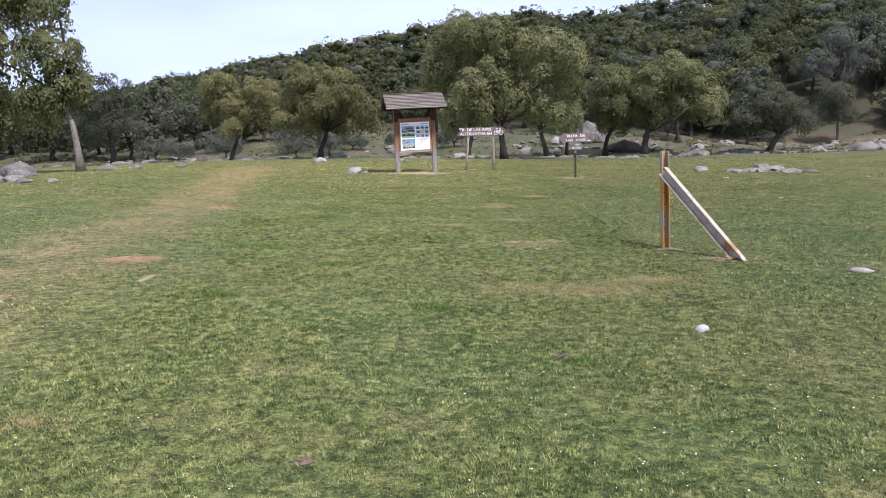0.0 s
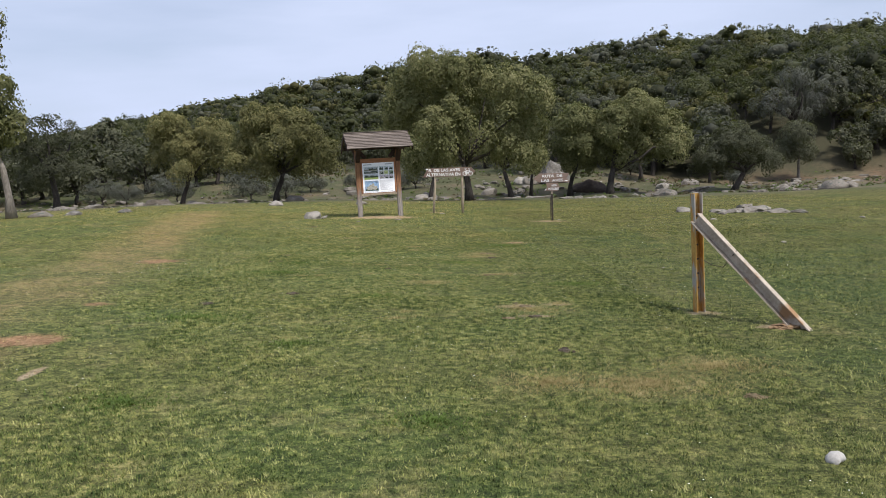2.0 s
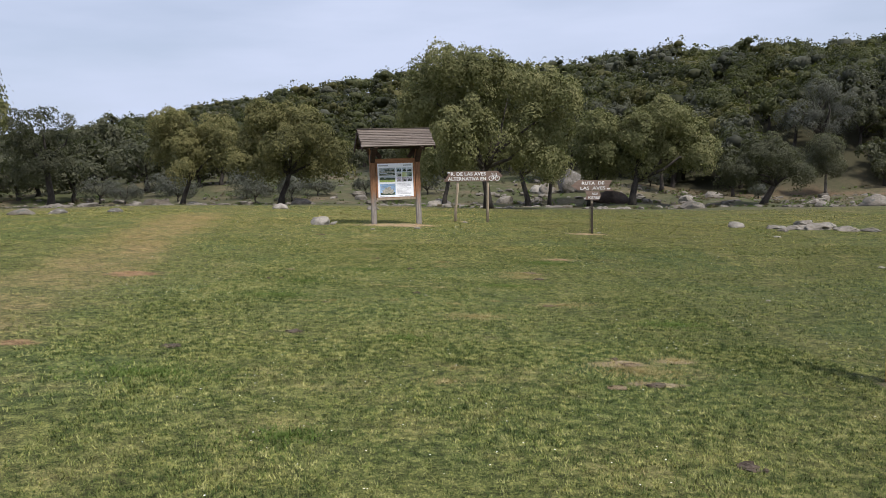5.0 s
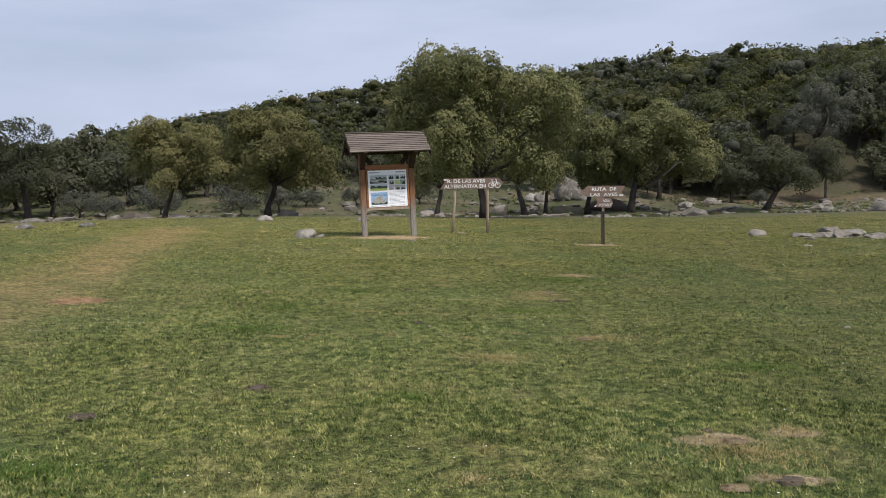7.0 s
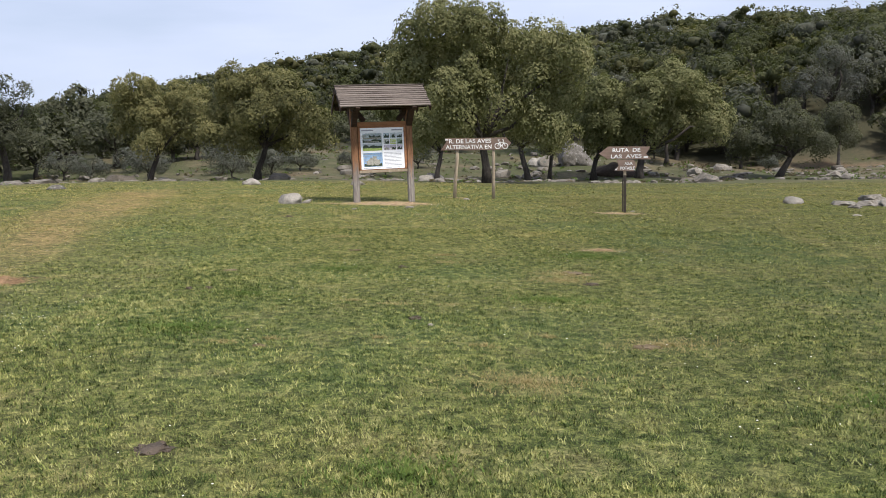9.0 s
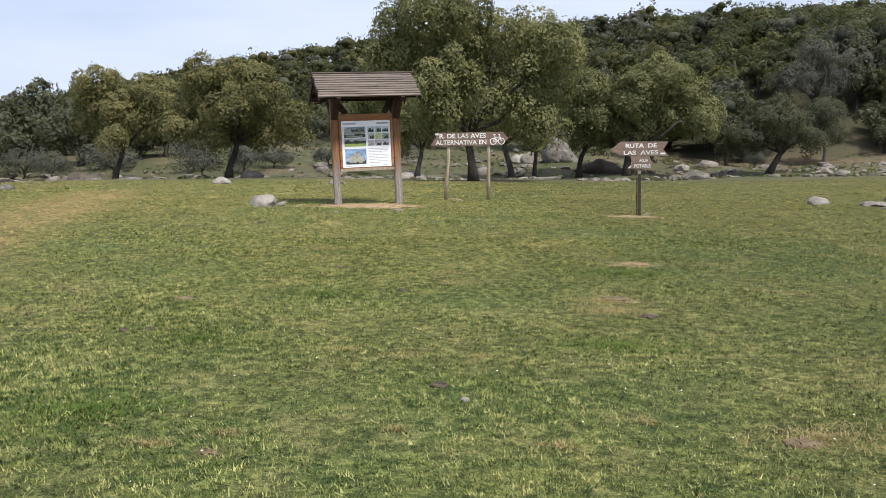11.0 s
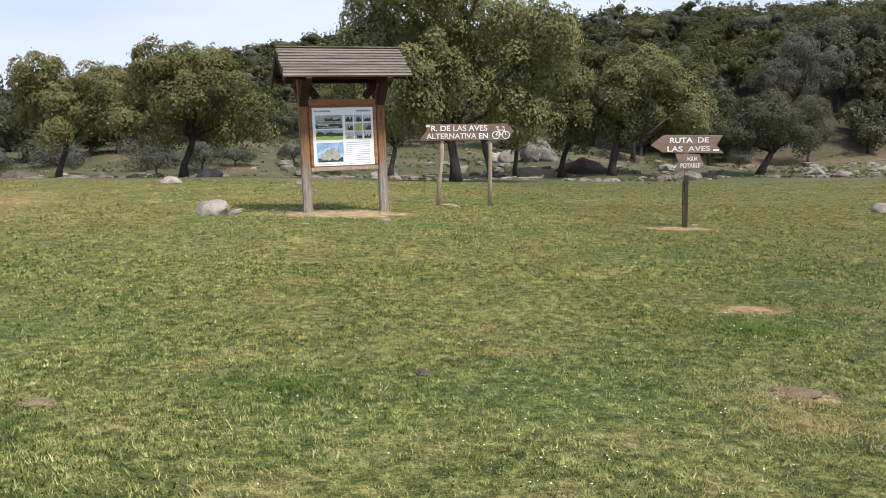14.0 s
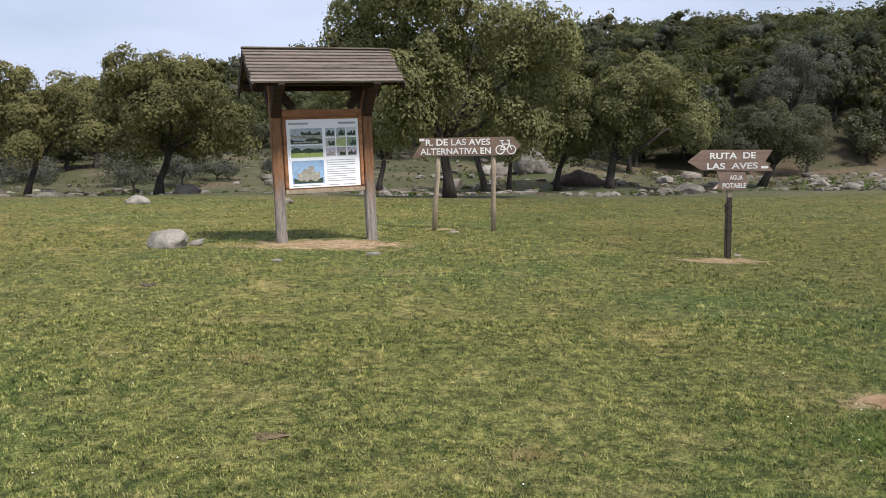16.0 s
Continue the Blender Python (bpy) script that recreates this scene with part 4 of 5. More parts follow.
def stone(name, x, y, size, material, label, category, seed, sink=0.35, turn=0, group="", flat=0.0, detail=3, rough=1.0):
    bm = stone_bm(size, seed, flat, detail, rough)
    ob = part(name, bm, material)
    ob.matrix_basis = pose(x, y, gz(x, y) + size[2] * (1 - 2 * sink) * 0.5, 0, 0, turn)
    return tagged(ob, label, category, group)


stone("boulder", -3.95, 31.05, (0.29, 0.24, 0.22), M_PALE, "rounded pale granite boulder lying in the grass", "rock", 7, 0.2, 12, detail=4, rough=0.45)
stone("stone", -3.6, 31.3, (0.15, 0.09, 0.055), M_PALE, "small flat pale stone leaning on a boulder", "rock", 4, 0.0, 25).rotation_euler.y = -0.35
stone("stone", 2.87, 7.55, (0.07, 0.055, 0.045), M_WHITESTONE, "small white angular stone in the grass", "rock", 5, 0.2, 40, detail=2)
stone("boulder", 9.1, 32.6, (0.27, 0.2, 0.16), M_PALE, "pale granite stone in the pasture", "rock", 6, 0.3, 0, "stones in the pasture")
for i, (sx, sy, a, b, c_) in enumerate(((10.15, 32.0, .3, .22, .12), (10.75, 31.8, .35, .25, .16), (11.35, 31.7, .55, .35, .2), (11.95, 31.2, .45, .3, .13), (11.7, 33.6, .4, .3, .18), (10.0, 31.1, .18, .14, .08), (12.5, 30.9, .35, .2, .1))):
    stone("outcrop_stone", sx, sy, (a, b, c_), M_ROCK, "lichen-spotted granite outcrop stone in the grass", "rock", 10 + i, 0.3, 20 * i, "granite outcrop in the pasture", 0.1, 4, 1.3)
stone("boulder", -19.3, 60.0, (1.0, 0.7, 0.55), M_MOSSROCK, "low dark lichen-covered boulder beside a leaning oak", "rock", 20, 0.3, 8)
stone("boulder", -7.7, 43.4, (0.34, 0.26, 0.22), M_PALE, "white boulder blotched with grey lichen", "rock", 21, 0.25, 30, detail=4, rough=0.6)
stone("boulder", -3.6, 44.0, (0.34, 0.28, 0.16), M_ROCK, "low grey boulder among the grass", "rock", 22, 0.3, 60)
for i, (sx, sy, a, b, c_) in enumerate(((-15.9, 29.2, .5, .35, .22), (-15.2, 28.6, .35, .3, .14), (-16.6, 29.0, .6, .4, .3), (-14.3, 28.9, .3, .2, .1), (-18.0, 33.0, 1.0, .6, .5), (-19.3, 32.0, .9, .7, .5), (-16.0, 36.8, .45, .3, .22), (-15.2, 38.0, .4, .3, .16), (-13.6, 39.5, .4, .3, .16))):
    stone("boulder", sx, sy, (a, b, c_), M_DARKROCK if i % 3 else M_ROCK, "rough lichen-grey boulder near the tall oak", "rock", 30 + i, 0.3, 35 * i, "boulders by the tall oak")
stone("standing_boulder", 10.3, 78.0, (1.35, 1.0, 1.7), M_DARKROCK, "large upright grey granite boulder under the oaks", "rock", 44, 0.25, 10, detail=4, rough=1.3)
stone("boulder", 8.3, 78.5, (0.9, 0.7, 0.8), M_ROCK, "grey granite boulder under the oaks", "rock", 45, 0.3, 70)
stone("boulder", 25.2, 55.8, (0.9, 0.6, 0.55), M_ROCK, "broad pale granite boulder on the field edge", "rock", 46, 0.3, 0)
stone("boulder", 26.6, 56.5, (0.6, 0.5, 0.4), M_ROCK, "grey boulder beside a broad pale one", "rock", 47, 0.3, 50)
mound = stone("soil_mound", 12.7, 73.0, (1.9, 1.2, 1.0), M_SOILHEAP, "dark heap of soil beneath an oak", "soil mound", 48, 0.35, 0)
for v_ in mound.data.vertices:
    k_ = 1 - 0.6 * max(v_.co.z, 0)
    v_.co.x, v_.co.y, v_.co.z = v_.co.x * k_, v_.co.y * k_, v_.co.z * 1.0

for i, (sx, sy, a, b, c_) in enumerate(((16.5, 66.5, .75, .5, .4), (18.2, 69.5, .6, .5, .35), (20.3, 67.0, .5, .4, .25), (21.3, 71.5, .8, .5, .4), (26.4, 69.0, .7, .5, .3), (30.5, 75.0, .9, .6, .45), (34.0, 73.0, .7, .5, .35), (37.0, 79.0, 1.0, .7, .5), (6.8, 73.0, .7, .5, .45), (4.6, 66.0, .6, .4, .3), (-3.0, 62.0, .7, .5, .35), (-16.5, 60.0, .7, .5, .3), (-20.5, 62.0, .8, .5, .35), (-12.5, 63.0, .6, .4, .3))):
    stone("boulder", sx, sy, (a * 0.8, b * 0.8, c_ * 0.8), M_ROCK, "weathered granite boulder on the grassy bank", "rock", 110 + i, 0.35, 37 * i, "boulders on the bank", 0.05, 4, 1.4)

rock_rnd = random.Random(9)
rock_meshes = [part("bank_stone", stone_bm((1, 0.75, 0.7), 60 + k, 0.1, 2), M_PALE if k % 3 == 0 else M_ROCK) for k in range(6)]
for rm in rock_meshes:
    for poly in rm.data.polygons:
        poly.use_smooth = False
count = 0
while count < 290:
    u = rock_rnd.random()
    if u < 0.55:
        bx, by = rock_rnd.uniform(-5, 42), rock_rnd.uniform(57, 86)
    elif u < 0.8:
        bx, by = rock_rnd.uniform(-35, -6), rock_rnd.gauss(65, 6)
    else:
        bx, by = rock_rnd.uniform(-2, 12), rock_rnd.gauss(61, 4)
    if by < 52 or by > 92:
        continue
    k = count % 6
    ob = rock_meshes[k] if count < 6 else new("bank_stone", rock_meshes[k].data)
    s_ = min(rock_rnd.lognormvariate(-1.7, 0.7), 0.9) * (0.7 if by < 56 else 1.0)
    ob.matrix_basis = pose(bx, by, gz(bx, by) + 0.1 * s_, rock_rnd.uniform(-10, 10), rock_rnd.uniform(-10, 10), rock_rnd.uniform(0, 360)) @ Matrix.Diagonal((s_, s_, s_, 1))
    tagged(ob, "granite stone scattered on the grassy bank", "rock", "stones on the bank")
    count += 1


def rubble():
    """Stones too small and too many to tell apart on the bank."""
    rng = np.random.default_rng(41)
    cv, cf = ico_arrays(2)
    vs, fs, n = [], [], 0
    for i in range(1000):
        if rng.random() < 0.5:
            x, y = rng.uniform(-6, 44), rng.uniform(56, 88)
        else:
            x, y = rng.uniform(-40, -3), rng.normal(65, 6)
        if y < 52:
            continue
        r = min(rng.lognormal(-1.95, 0.65), 0.5)
        k = 1 + 0.3 * np.sin(cv @ rng.normal(size=3) * 2.2 + i) + 0.2 * np.sin(cv @ rng.normal(size=3) * 5 + i)
        c = cv * k[:, None] * np.array([r, r * rng.uniform(0.6, 1), r * rng.uniform(0.4, 0.8)])
        cut = r * 0.45
        c[:, 2] = np.where(c[:, 2] > cut, cut + (c[:, 2] - cut) * 0.2, c[:, 2])
        vs.append(c + np.array([x, y, gz(x, y) + r * 0.1]))
        fs.append(cf + n)
        n += len(cv)
    tagged(mesh_object("rubble", np.concatenate(vs), np.concatenate(fs), M_ROCK), "grey stone rubble strewn over the grassy bank", "rocks", kind="stuff")


rubble()


# ---- information kiosk ----
def print_block(name, x0, z0, x1, z1, a, b, seed, parent, label, scale=9.0):
    m = simple("print_" + name, a, b, scale, 0.4, bump=0.0, depth=0.001, spots=tuple(c * 0.55 for c in a), spot_scale=scale * 0.25, spot_at=0.62)
    bm = bmesh.new()
    vs = [bm.verts.new((x, 0, z)) for x, z in ((x0, z0), (x1, z0), (x1, z1), (x0, z1))]
    bm.faces.new(vs)
    ob = part(name, bm, m, parent, label)
    ob.location = (0, -0.004, 0)
    return ob


def information_kiosk():
    kx, ky = -1.68, 31.72
    top = empty("information_kiosk", pose(kx, ky, gz(kx, ky), 0, 0, 17), "wooden information kiosk with a pitched board roof and printed panel", "information board")
    W = 0.71
    for k, sx in enumerate((-W, W)):
        bm = box((0.152, 0.14, 2.62), (sx, 0, 1.24), bevel=0.012)
        part("post", bm, M_POST, top, "square timber post bleached grey below")
        part("cross_beam", box((0.13, 1.16, 0.15), (sx, 0, 2.36), bevel=0.01), M_DARKWOOD, top)
        for sy in (-1, 1):
            brace = box((0.14, 0.13, 0.56), (0, 0, 0), bevel=0.008)
            bmesh.ops.transform(brace, matrix=pose(sx, sy * 0.22, 2.14, -sy * 42), verts=brace.verts)
            part("brace", brace, M_DARKWOOD, top)
        inner = box((0.12, 0.12, 0.42), (0, 0, 0), bevel=0.008)
        bmesh.ops.transform(inner, matrix=pose(sx * 0.8, 0, 2.2, 0, (38 if sx > 0 else -38)), verts=inner.verts)
        part("brace", inner, M_DARKWOOD, top)
        for sy in (-1, 1):
            raf = box((0.1, 0.88, 0.1), (0, 0, 0), bevel=0.006)
            bmesh.ops.transform(raf, matrix=pose(sx, sy * 0.33, 2.57, -sy * 38.9), verts=raf.verts)
            part("rafter", raf, M_DARKWOOD, top)
    part("ridge_beam", box((2.1, 0.1, 0.14), (0, 0, 2.74), bevel=0.008), M_DARKWOOD, top)
    for sy in (-1, 1):
        part("purlin", box((2.12, 0.1, 0.11), (0, sy * 0.5, 2.385), bevel=0.008), M_DARKWOOD, top)
    # roof boards, lapped
    rise, run = 0.54, 0.67
    n = 10
    slope = math.degrees(math.atan2(rise, run))
    deck = math.hypot(rise, run)
    rnd = random.Random(4)
    for sy in (-1, 1):
        roof = new("roof_slope")
        roof.parent = top
        for i in range(n):
            s_ = (i + 0.5) / n
            bm = box((2.26 + rnd.uniform(-0.02, 0.02), deck / n + 0.03, 0.03), (0, 0, 0), bevel=0.004, wear=0.0015, seed=i)
            y_, z_ = sy * run * s_, 2.92 - rise * s_
            bmesh.ops.transform(bm, matrix=pose(rnd.uniform(-0.012, 0.012), y_, z_ - 0.012, -sy * -1 * -(slope - 10)), verts=bm.verts)
            part("roof_board", bm, M_ROOF, roof)
    part("ridge_cap", box((2.28, 0.12, 0.025), (0, 0, 2.925), bevel=0.006), M_ROOF, top)
    for k in (-1, 1):
        for sy in (-1, 1):
            bb = box((0.025, 0.9, 0.13), (0, 0, 0), bevel=0.004)
            bmesh.ops.transform(bb, matrix=pose(k * 1.12, sy * 0.33, 2.57, -sy * slope), verts=bb.verts)
            part("barge_board", bb, M_DARKWOOD, top)
    # framed panel between the posts
    zc, hh, hw = 1.37, 0.62, W - 0.085
    board = part("panel_board", box((2 * hw - 0.01, 0.03, 2 * hh - 0.02), (0, -0.02, zc), bevel=0.003), M_FRAME, top)
    for sz in (-1, 1):
        part("panel_frame", box((2 * hw - 0.004, 0.07, 0.11 if sz > 0 else 0.07), (0, -0.035, zc + sz * (hh - 0.03)), bevel=0.008), M_FRAME if sz > 0 else M_POLE, top)
    for sx in (-1, 1):
        part("panel_frame", box((0.055, 0.065, 2 * hh - 0.18), (sx * (hw - 0.035), -0.035, zc), bevel=0.008), M_FRAME, top)
    sheet = part("printed_sheet", box((2 * hw - 0.13, 0.008, 2 * hh - 0.21), (0, 0, 0), bevel=0.002), M_PAPER, top, "white printed route panel")
    sheet.location = (0, -0.043, zc - 0.02)
    half_w, half_h = hw - 0.065, hh - 0.105
    ink = simple("grey_ink", (0.36, 0.36, 0.4), (0.5, 0.5, 0.54), 20, 0.5, bump=0.0, depth=0.001)
    L, R, T, B = -half_w, half_w, half_h, -half_h
    w, h = R - L, T - B

    def at(u, v):
        return L + u * w, T - v * h
    blocks = [("photo", .05, .13, .49, .36, (0.3, 0.38, 0.4), (0.72, 0.8, 0.84)), ("photo", .05, .38, .49, .55, (0.55, 0.62, 0.66), (0.78, 0.82, 0.85)), ("photo", .05, .6, .49, .94, (0.22, 0.42, 0.72), (0.5, 0.68, 0.88))]
    for r_ in range(3):
        for c_ in range(3):
            tone = ((0.3, 0.36, 0.4), (0.34, 0.4, 0.42), (0.36, 0.4, 0.42), (0.4, 0.4, 0.36), (0.45, 0.5, 0.2), (0.2, 0.26, 0.18), (0.36, 0.32, 0.38), (0.34, 0.3, 0.32), (0.4, 0.36, 0.4))[r_ * 3 + c_]
            blocks.append(("photo", .53 + .15 * c_, .13 + .145 * r_, .665 + .15 * c_, .26 + .145 * r_, tone, tuple(min(1, c * 2.0) for c in tone)))
    dark_ink = simple("dark_green_print", (0.012, 0.018, 0.012), (0.09, 0.12, 0.08), 40, 0.5, bump=0.0, depth=0.001)
    green_ink = simple("meadow_print", (0.2, 0.3, 0.06), (0.5, 0.58, 0.2), 30, 0.5, bump=0.0, depth=0.001)
    grey_ink = simple("stone_print", (0.1, 0.11, 0.1), (0.66, 0.62, 0.52), 34, 0.5, bump=0.0, depth=0.001)
    shape_rnd = random.Random(4)

    def shape(u0, v0, u1, v1, ink_, ragged, lift):
        """A printed patch with a ragged upper edge."""
        bm = bmesh.new()
        pts = [at(u0, v1), at(u1, v1)] + [at(u1 + (u0 - u1) * k / 9, v0 + (v1 - v0) * shape_rnd.uniform(0, ragged)) for k in range(10)]
        bm.faces.new([bm.verts.new((x, -lift, z)) for x, z in pts])
        part("print_patch", bm, ink_, sheet).location = (0, -0.0046, 0)
    shape(.06, .2, .48, .27, grey_ink, 0.6, 0.002)
    shape(.05, .27, .48, .355, dark_ink, 0.5, 0.003)
    shape(.2, .16, .46, .23, dark_ink, 0.8, 0.0025)
    shape(.09, .31, .42, .345, grey_ink, 0.5, 0.004)
    shape(.05, .41, .49, .5, dark_ink, 0.6, 0.002)
    shape(.05, .48, .49, .55, green_ink, 0.25, 0.003)
    shape(.12, .74, .43, .92, grey_ink, 0.35, 0.002)
    shape(.2, .67, .35, .8, grey_ink, 0.5, 0.003)
    shape(.07, .85, .47, .93, dark_ink, 0.8, 0.0025)
    for k in range(9):
        u0, v0 = .53 + .15 * (k % 3), .13 + .145 * (k // 3)
        if k != 4:
            shape(u0 + .01 + 0.03 * (k % 2), v0 + .03, u0 + .125, v0 + .115, dark_ink if k != 6 else grey_ink, 0.7, 0.002)
    for i, (nm, u0, v0, u1, v1, a, b) in enumerate(blocks):
        x0, z1 = at(u0, v0)
        x1, z0 = at(u1, v1)
        print_block(nm, x0, z0, x1, z1, a, b, i, sheet, "", 22 + i)
    for i, (u0, v0, u1) in enumerate([(0.03, .045, .3), (.72, .045, .96)] + [(.53, .60 + .034 * k, .93 - (0.12 if k in (3, 7) else 0)) for k in range(10)] + [(.05, .965, .45), (.55, .965, .7), (.75, .965, .93)]):
        x0, z0 = at(u0, v0 + (.03 if i < 2 else .011))
        x1, z1 = at(u1, v0)
        bm = bmesh.new()
        bm.faces.new([bm.verts.new((x, 0, z)) for x, z in ((x0, z0), (x1, z0), (x1, z1), (x0, z1))])
        part("text_line", bm, ink, sheet).location = (0, -0.0048, 0)
    return top


information_kiosk()


# ---- direction signs ----
def ring(r, w, cx, cz, n=24):
    bm = bmesh.new()
    a = [bm.verts.new((cx + math.cos(i * 2 * math.pi / n) * (r + w / 2), 0, cz + math.sin(i * 2 * math.pi / n) * (r + w / 2))) for i in range(n)]
    b = [bm.verts.new((cx + math.cos(i * 2 * math.pi / n) * (r - w / 2), 0, cz + math.sin(i * 2 * math.pi / n) * (r - w / 2))) for i in range(n)]
    for i in range(n):
        j = (i + 1) % n
        bm.faces.new((a[i], a[j], b[j], b[i]))
    return bm


def stroke(bm, x0, z0, x1, z1, w):
    d = Vector((x1 - x0, z1 - z0)).normalized() * w / 2
    nx, nz = -d.y, d.x
    bm.faces.new([bm.verts.new((x, 0, z)) for x, z in ((x0 + nx, z0 + nz), (x0 - nx, z0 - nz), (x1 - nx, z1 - nz), (x1 + nx, z1 + nz))])


def cycle_sign():
    sx, sy = 0.72, 33.75
    z = gz(sx, sy)
    top = empty("direction_sign", pose(sx, sy, z, 0, 1.2, -2), "brown wooden arrow sign with white lettering on two poles", "sign")
    for k, (bx, tx) in enumerate(((-0.60, -0.48), (0.49, 0.50))):
        tube("pole", [(bx, 0.05, -0.15), (bx + (tx - bx) * .33, 0.055, 0.5), (bx + (tx - bx) * .66 + 0.01, 0.05, 1.0), (tx, 0.05, 1.66)], [0.05, 0.046, 0.044, 0.042], M_POLE, top, 10, 0.06, 3 + k)
    board = part("arrow_board", prism([(-0.96, 1.36), (0.83, 1.36), (1.0, 1.53), (0.85, 1.69), (-0.84, 1.69), (-0.80, 1.60)], 0.035), M_SIGN, top)
    y = -0.0215
    words("painted_word", "R. DE LAS AVES", 0.155, (-0.72, y, 1.555), M_LETTER, board, 1.16)
    words("painted_word", "ALTERNATIVA EN", 0.155, (-0.82, y, 1.395), M_LETTER, board, 1.27)
    for cx in (0.64, 0.845):
        part("bicycle_wheel_mark", ring(0.075, 0.02, cx - 0.02, 1.46), M_LETTER, board).location = (0, y, 0)
    bm = bmesh.new()
    for seg in ((0.62, 1.46, 0.67, 1.56), (0.67, 1.56, 0.79, 1.56), (0.67, 1.56, 0.73, 1.46), (0.73, 1.46, 0.79, 1.56), (0.62, 1.46, 0.73, 1.46), (0.825, 1.46, 0.775, 1.62), (0.74, 1.63, 0.80, 1.62), (0.66, 1.56, 0.645, 1.62), (0.61, 1.625, 0.69, 1.625)):
        stroke(bm, *seg, 0.018)
    part("bicycle_frame_mark", bm, M_LETTER, board).location = (0, y - 0.001, 0)
    bm = bmesh.new()
    stroke(bm, -0.83, 1.655, -0.74, 1.655, 0.045)
    part("small_mark", bm, M_LETTER, board).location = (0, y, 0)
    return top


def route_sign():
    sx, sy = 4.1, 30.25
    z = gz(sx, sy)
    top = empty("route_sign", pose(sx, sy, z, 0, 1.0, -8), "steel post with two brown arrow boards and white lettering", "sign")
    top.scale = (0.97, 0.97, 0.97)
    part("post", box((0.065, 0.05, 0.98), (0.0, 0, 0.42), bevel=0.004), M_DARKSTEEL, top, "dark steel post")
    part("post_strap", box((0.02, 0.03, 0.86), (-0.055, -0.01, 0.40), bevel=0.003), M_DARKSTEEL, top)
    for zz in (0.42, 0.78):
        part("clamp", box((0.12, 0.07, 0.025), (-0.015, 0, zz), bevel=0.004), M_DARKSTEEL, top)
    part("wooden_top", box((0.07, 0.06, 0.75), (0.0, 0.035, 1.12), bevel=0.006), M_POLE, top, "pale wooden upper post")
    up = part("arrow_board", prism([(-0.62, 1.44), (-0.42, 1.31), (0.62, 1.28), (0.50, 1.42), (0.60, 1.59), (-0.40, 1.61)], 0.03), M_SIGN, top)
    words("painted_word", "RUTA  DE", 0.125, (-0.30, -0.0185, 1.475), M_LETTER, up, 0.66)
    words("painted_word", "LAS  AVES", 0.125, (-0.34, -0.0185, 1.325), M_LETTER, up, 0.73)
    bm = bmesh.new()
    stroke(bm, 0.44, 1.34, 0.54, 1.34, 0.035)
    part("small_mark", bm, M_LETTER, up).location = (0, -0.019, 0)
    low = part("arrow_board", prism([(-0.26, 1.03), (0.20, 1.00), (0.27, 1.13), (0.21, 1.275), (-0.20, 1.29), (-0.15, 1.14)], 0.03), M_SIGN, top)
    words("painted_word", "AGUA", 0.095, (-0.01, -0.0185, 1.165), M_LETTER, low, 0.19)
    words("painted_word", "POTABLE", 0.105, (-0.11, -0.0185, 1.045), M_LETTER, low, 0.34)
    bm = bmesh.new()
    bm.faces.new([bm.verts.new((x, 0, zz)) for x, zz in ((-0.25, 1.035), (-0.2, 1.04), (-0.17, 1.1))])
    part("small_mark", bm, M_LETTER, low).location = (0, -0.019, 0)
    return top


cycle_sign()
route_sign()


# ---- steel straining post with its brace ----
def channel(length, width, flange, thick):
    """A U-shaped steel section along z, open towards -y."""
    o = [(-width / 2, -flange / 2), (-width / 2 + thick, -flange / 2), (-width / 2 + thick, flange / 2 - thick), (width / 2 - thick, flange / 2 - thick), (width / 2 - thick, -flange / 2), (width / 2, -flange / 2), (width / 2, flange / 2), (-width / 2, flange / 2)]
    bm = bmesh.new()
    rings = [[bm.verts.new((x, y, z)) for x, y in o] for z in np.linspace(0, length, 9)]
    for a, b in zip(rings, rings[1:]):
        for i in range(8):
            j = (i + 1) % 8
            bm.faces.new((a[i], a[j], b[j], b[i]))
    for r in (rings[0], rings[-1]):
        bm.faces.new(r)
    bmesh.ops.recalc_face_normals(bm, faces=bm.faces)
    return bm


def straining_post():
    px, py = 3.6, 12.6
    z = gz(px, py)
    top = empty("straining_post", pose(px, py, z), "rusty yellow-stained steel fence post with a slanting steel brace", "fence post")
    post = part("post", channel(1.56, 0.11, 0.09, 0.012), M_RUST, top, "steel channel post with yellow paint and rust")
    post.location = (0, 0, -0.15)
    post.rotation_euler = (0, 0, radians(15))
    foot = Vector((0.765, -1.25, gz(4.34, 11.4) - z - 0.08))
    head = Vector((-0.04, -0.09, 1.13))
    d = foot - head
    br = part("brace", channel(d.length, 0.14, 0.09, 0.012), M_GALV, top, "weathered grey steel brace with rust")
    zax = d.normalized()
    yax = Vector((0.55, 0.75, 0.08))
    yax = (yax - zax * yax.dot(zax)).normalized()
    xax = yax.cross(zax)
    m = Matrix((xax, yax, zax)).transposed().to_4x4()
    m.translation = head
    br.matrix_basis = m
    mid = head.lerp(foot, 0.3)
    tube("wire", [(0.05, -0.06, 0.62), (0.12, -0.14, 0.57), (0.2, -0.3, 0.56), tuple(mid + Vector((0.08, -0.1, 0.02)))], [0.005] * 4, M_DARKSTEEL, top, 5)
    # solid dark blocks, their colour standing in for the shade inside bolt holes
    for k in range(6):
        part("bolt_hole", box((0.022, 0.006, 0.022), (0, 0.0, 0.3 + 0.17 * k), bevel=0.004), M_DARKSTEEL, top).location = (-0.018, -0.05, 0)
    return top


straining_post()

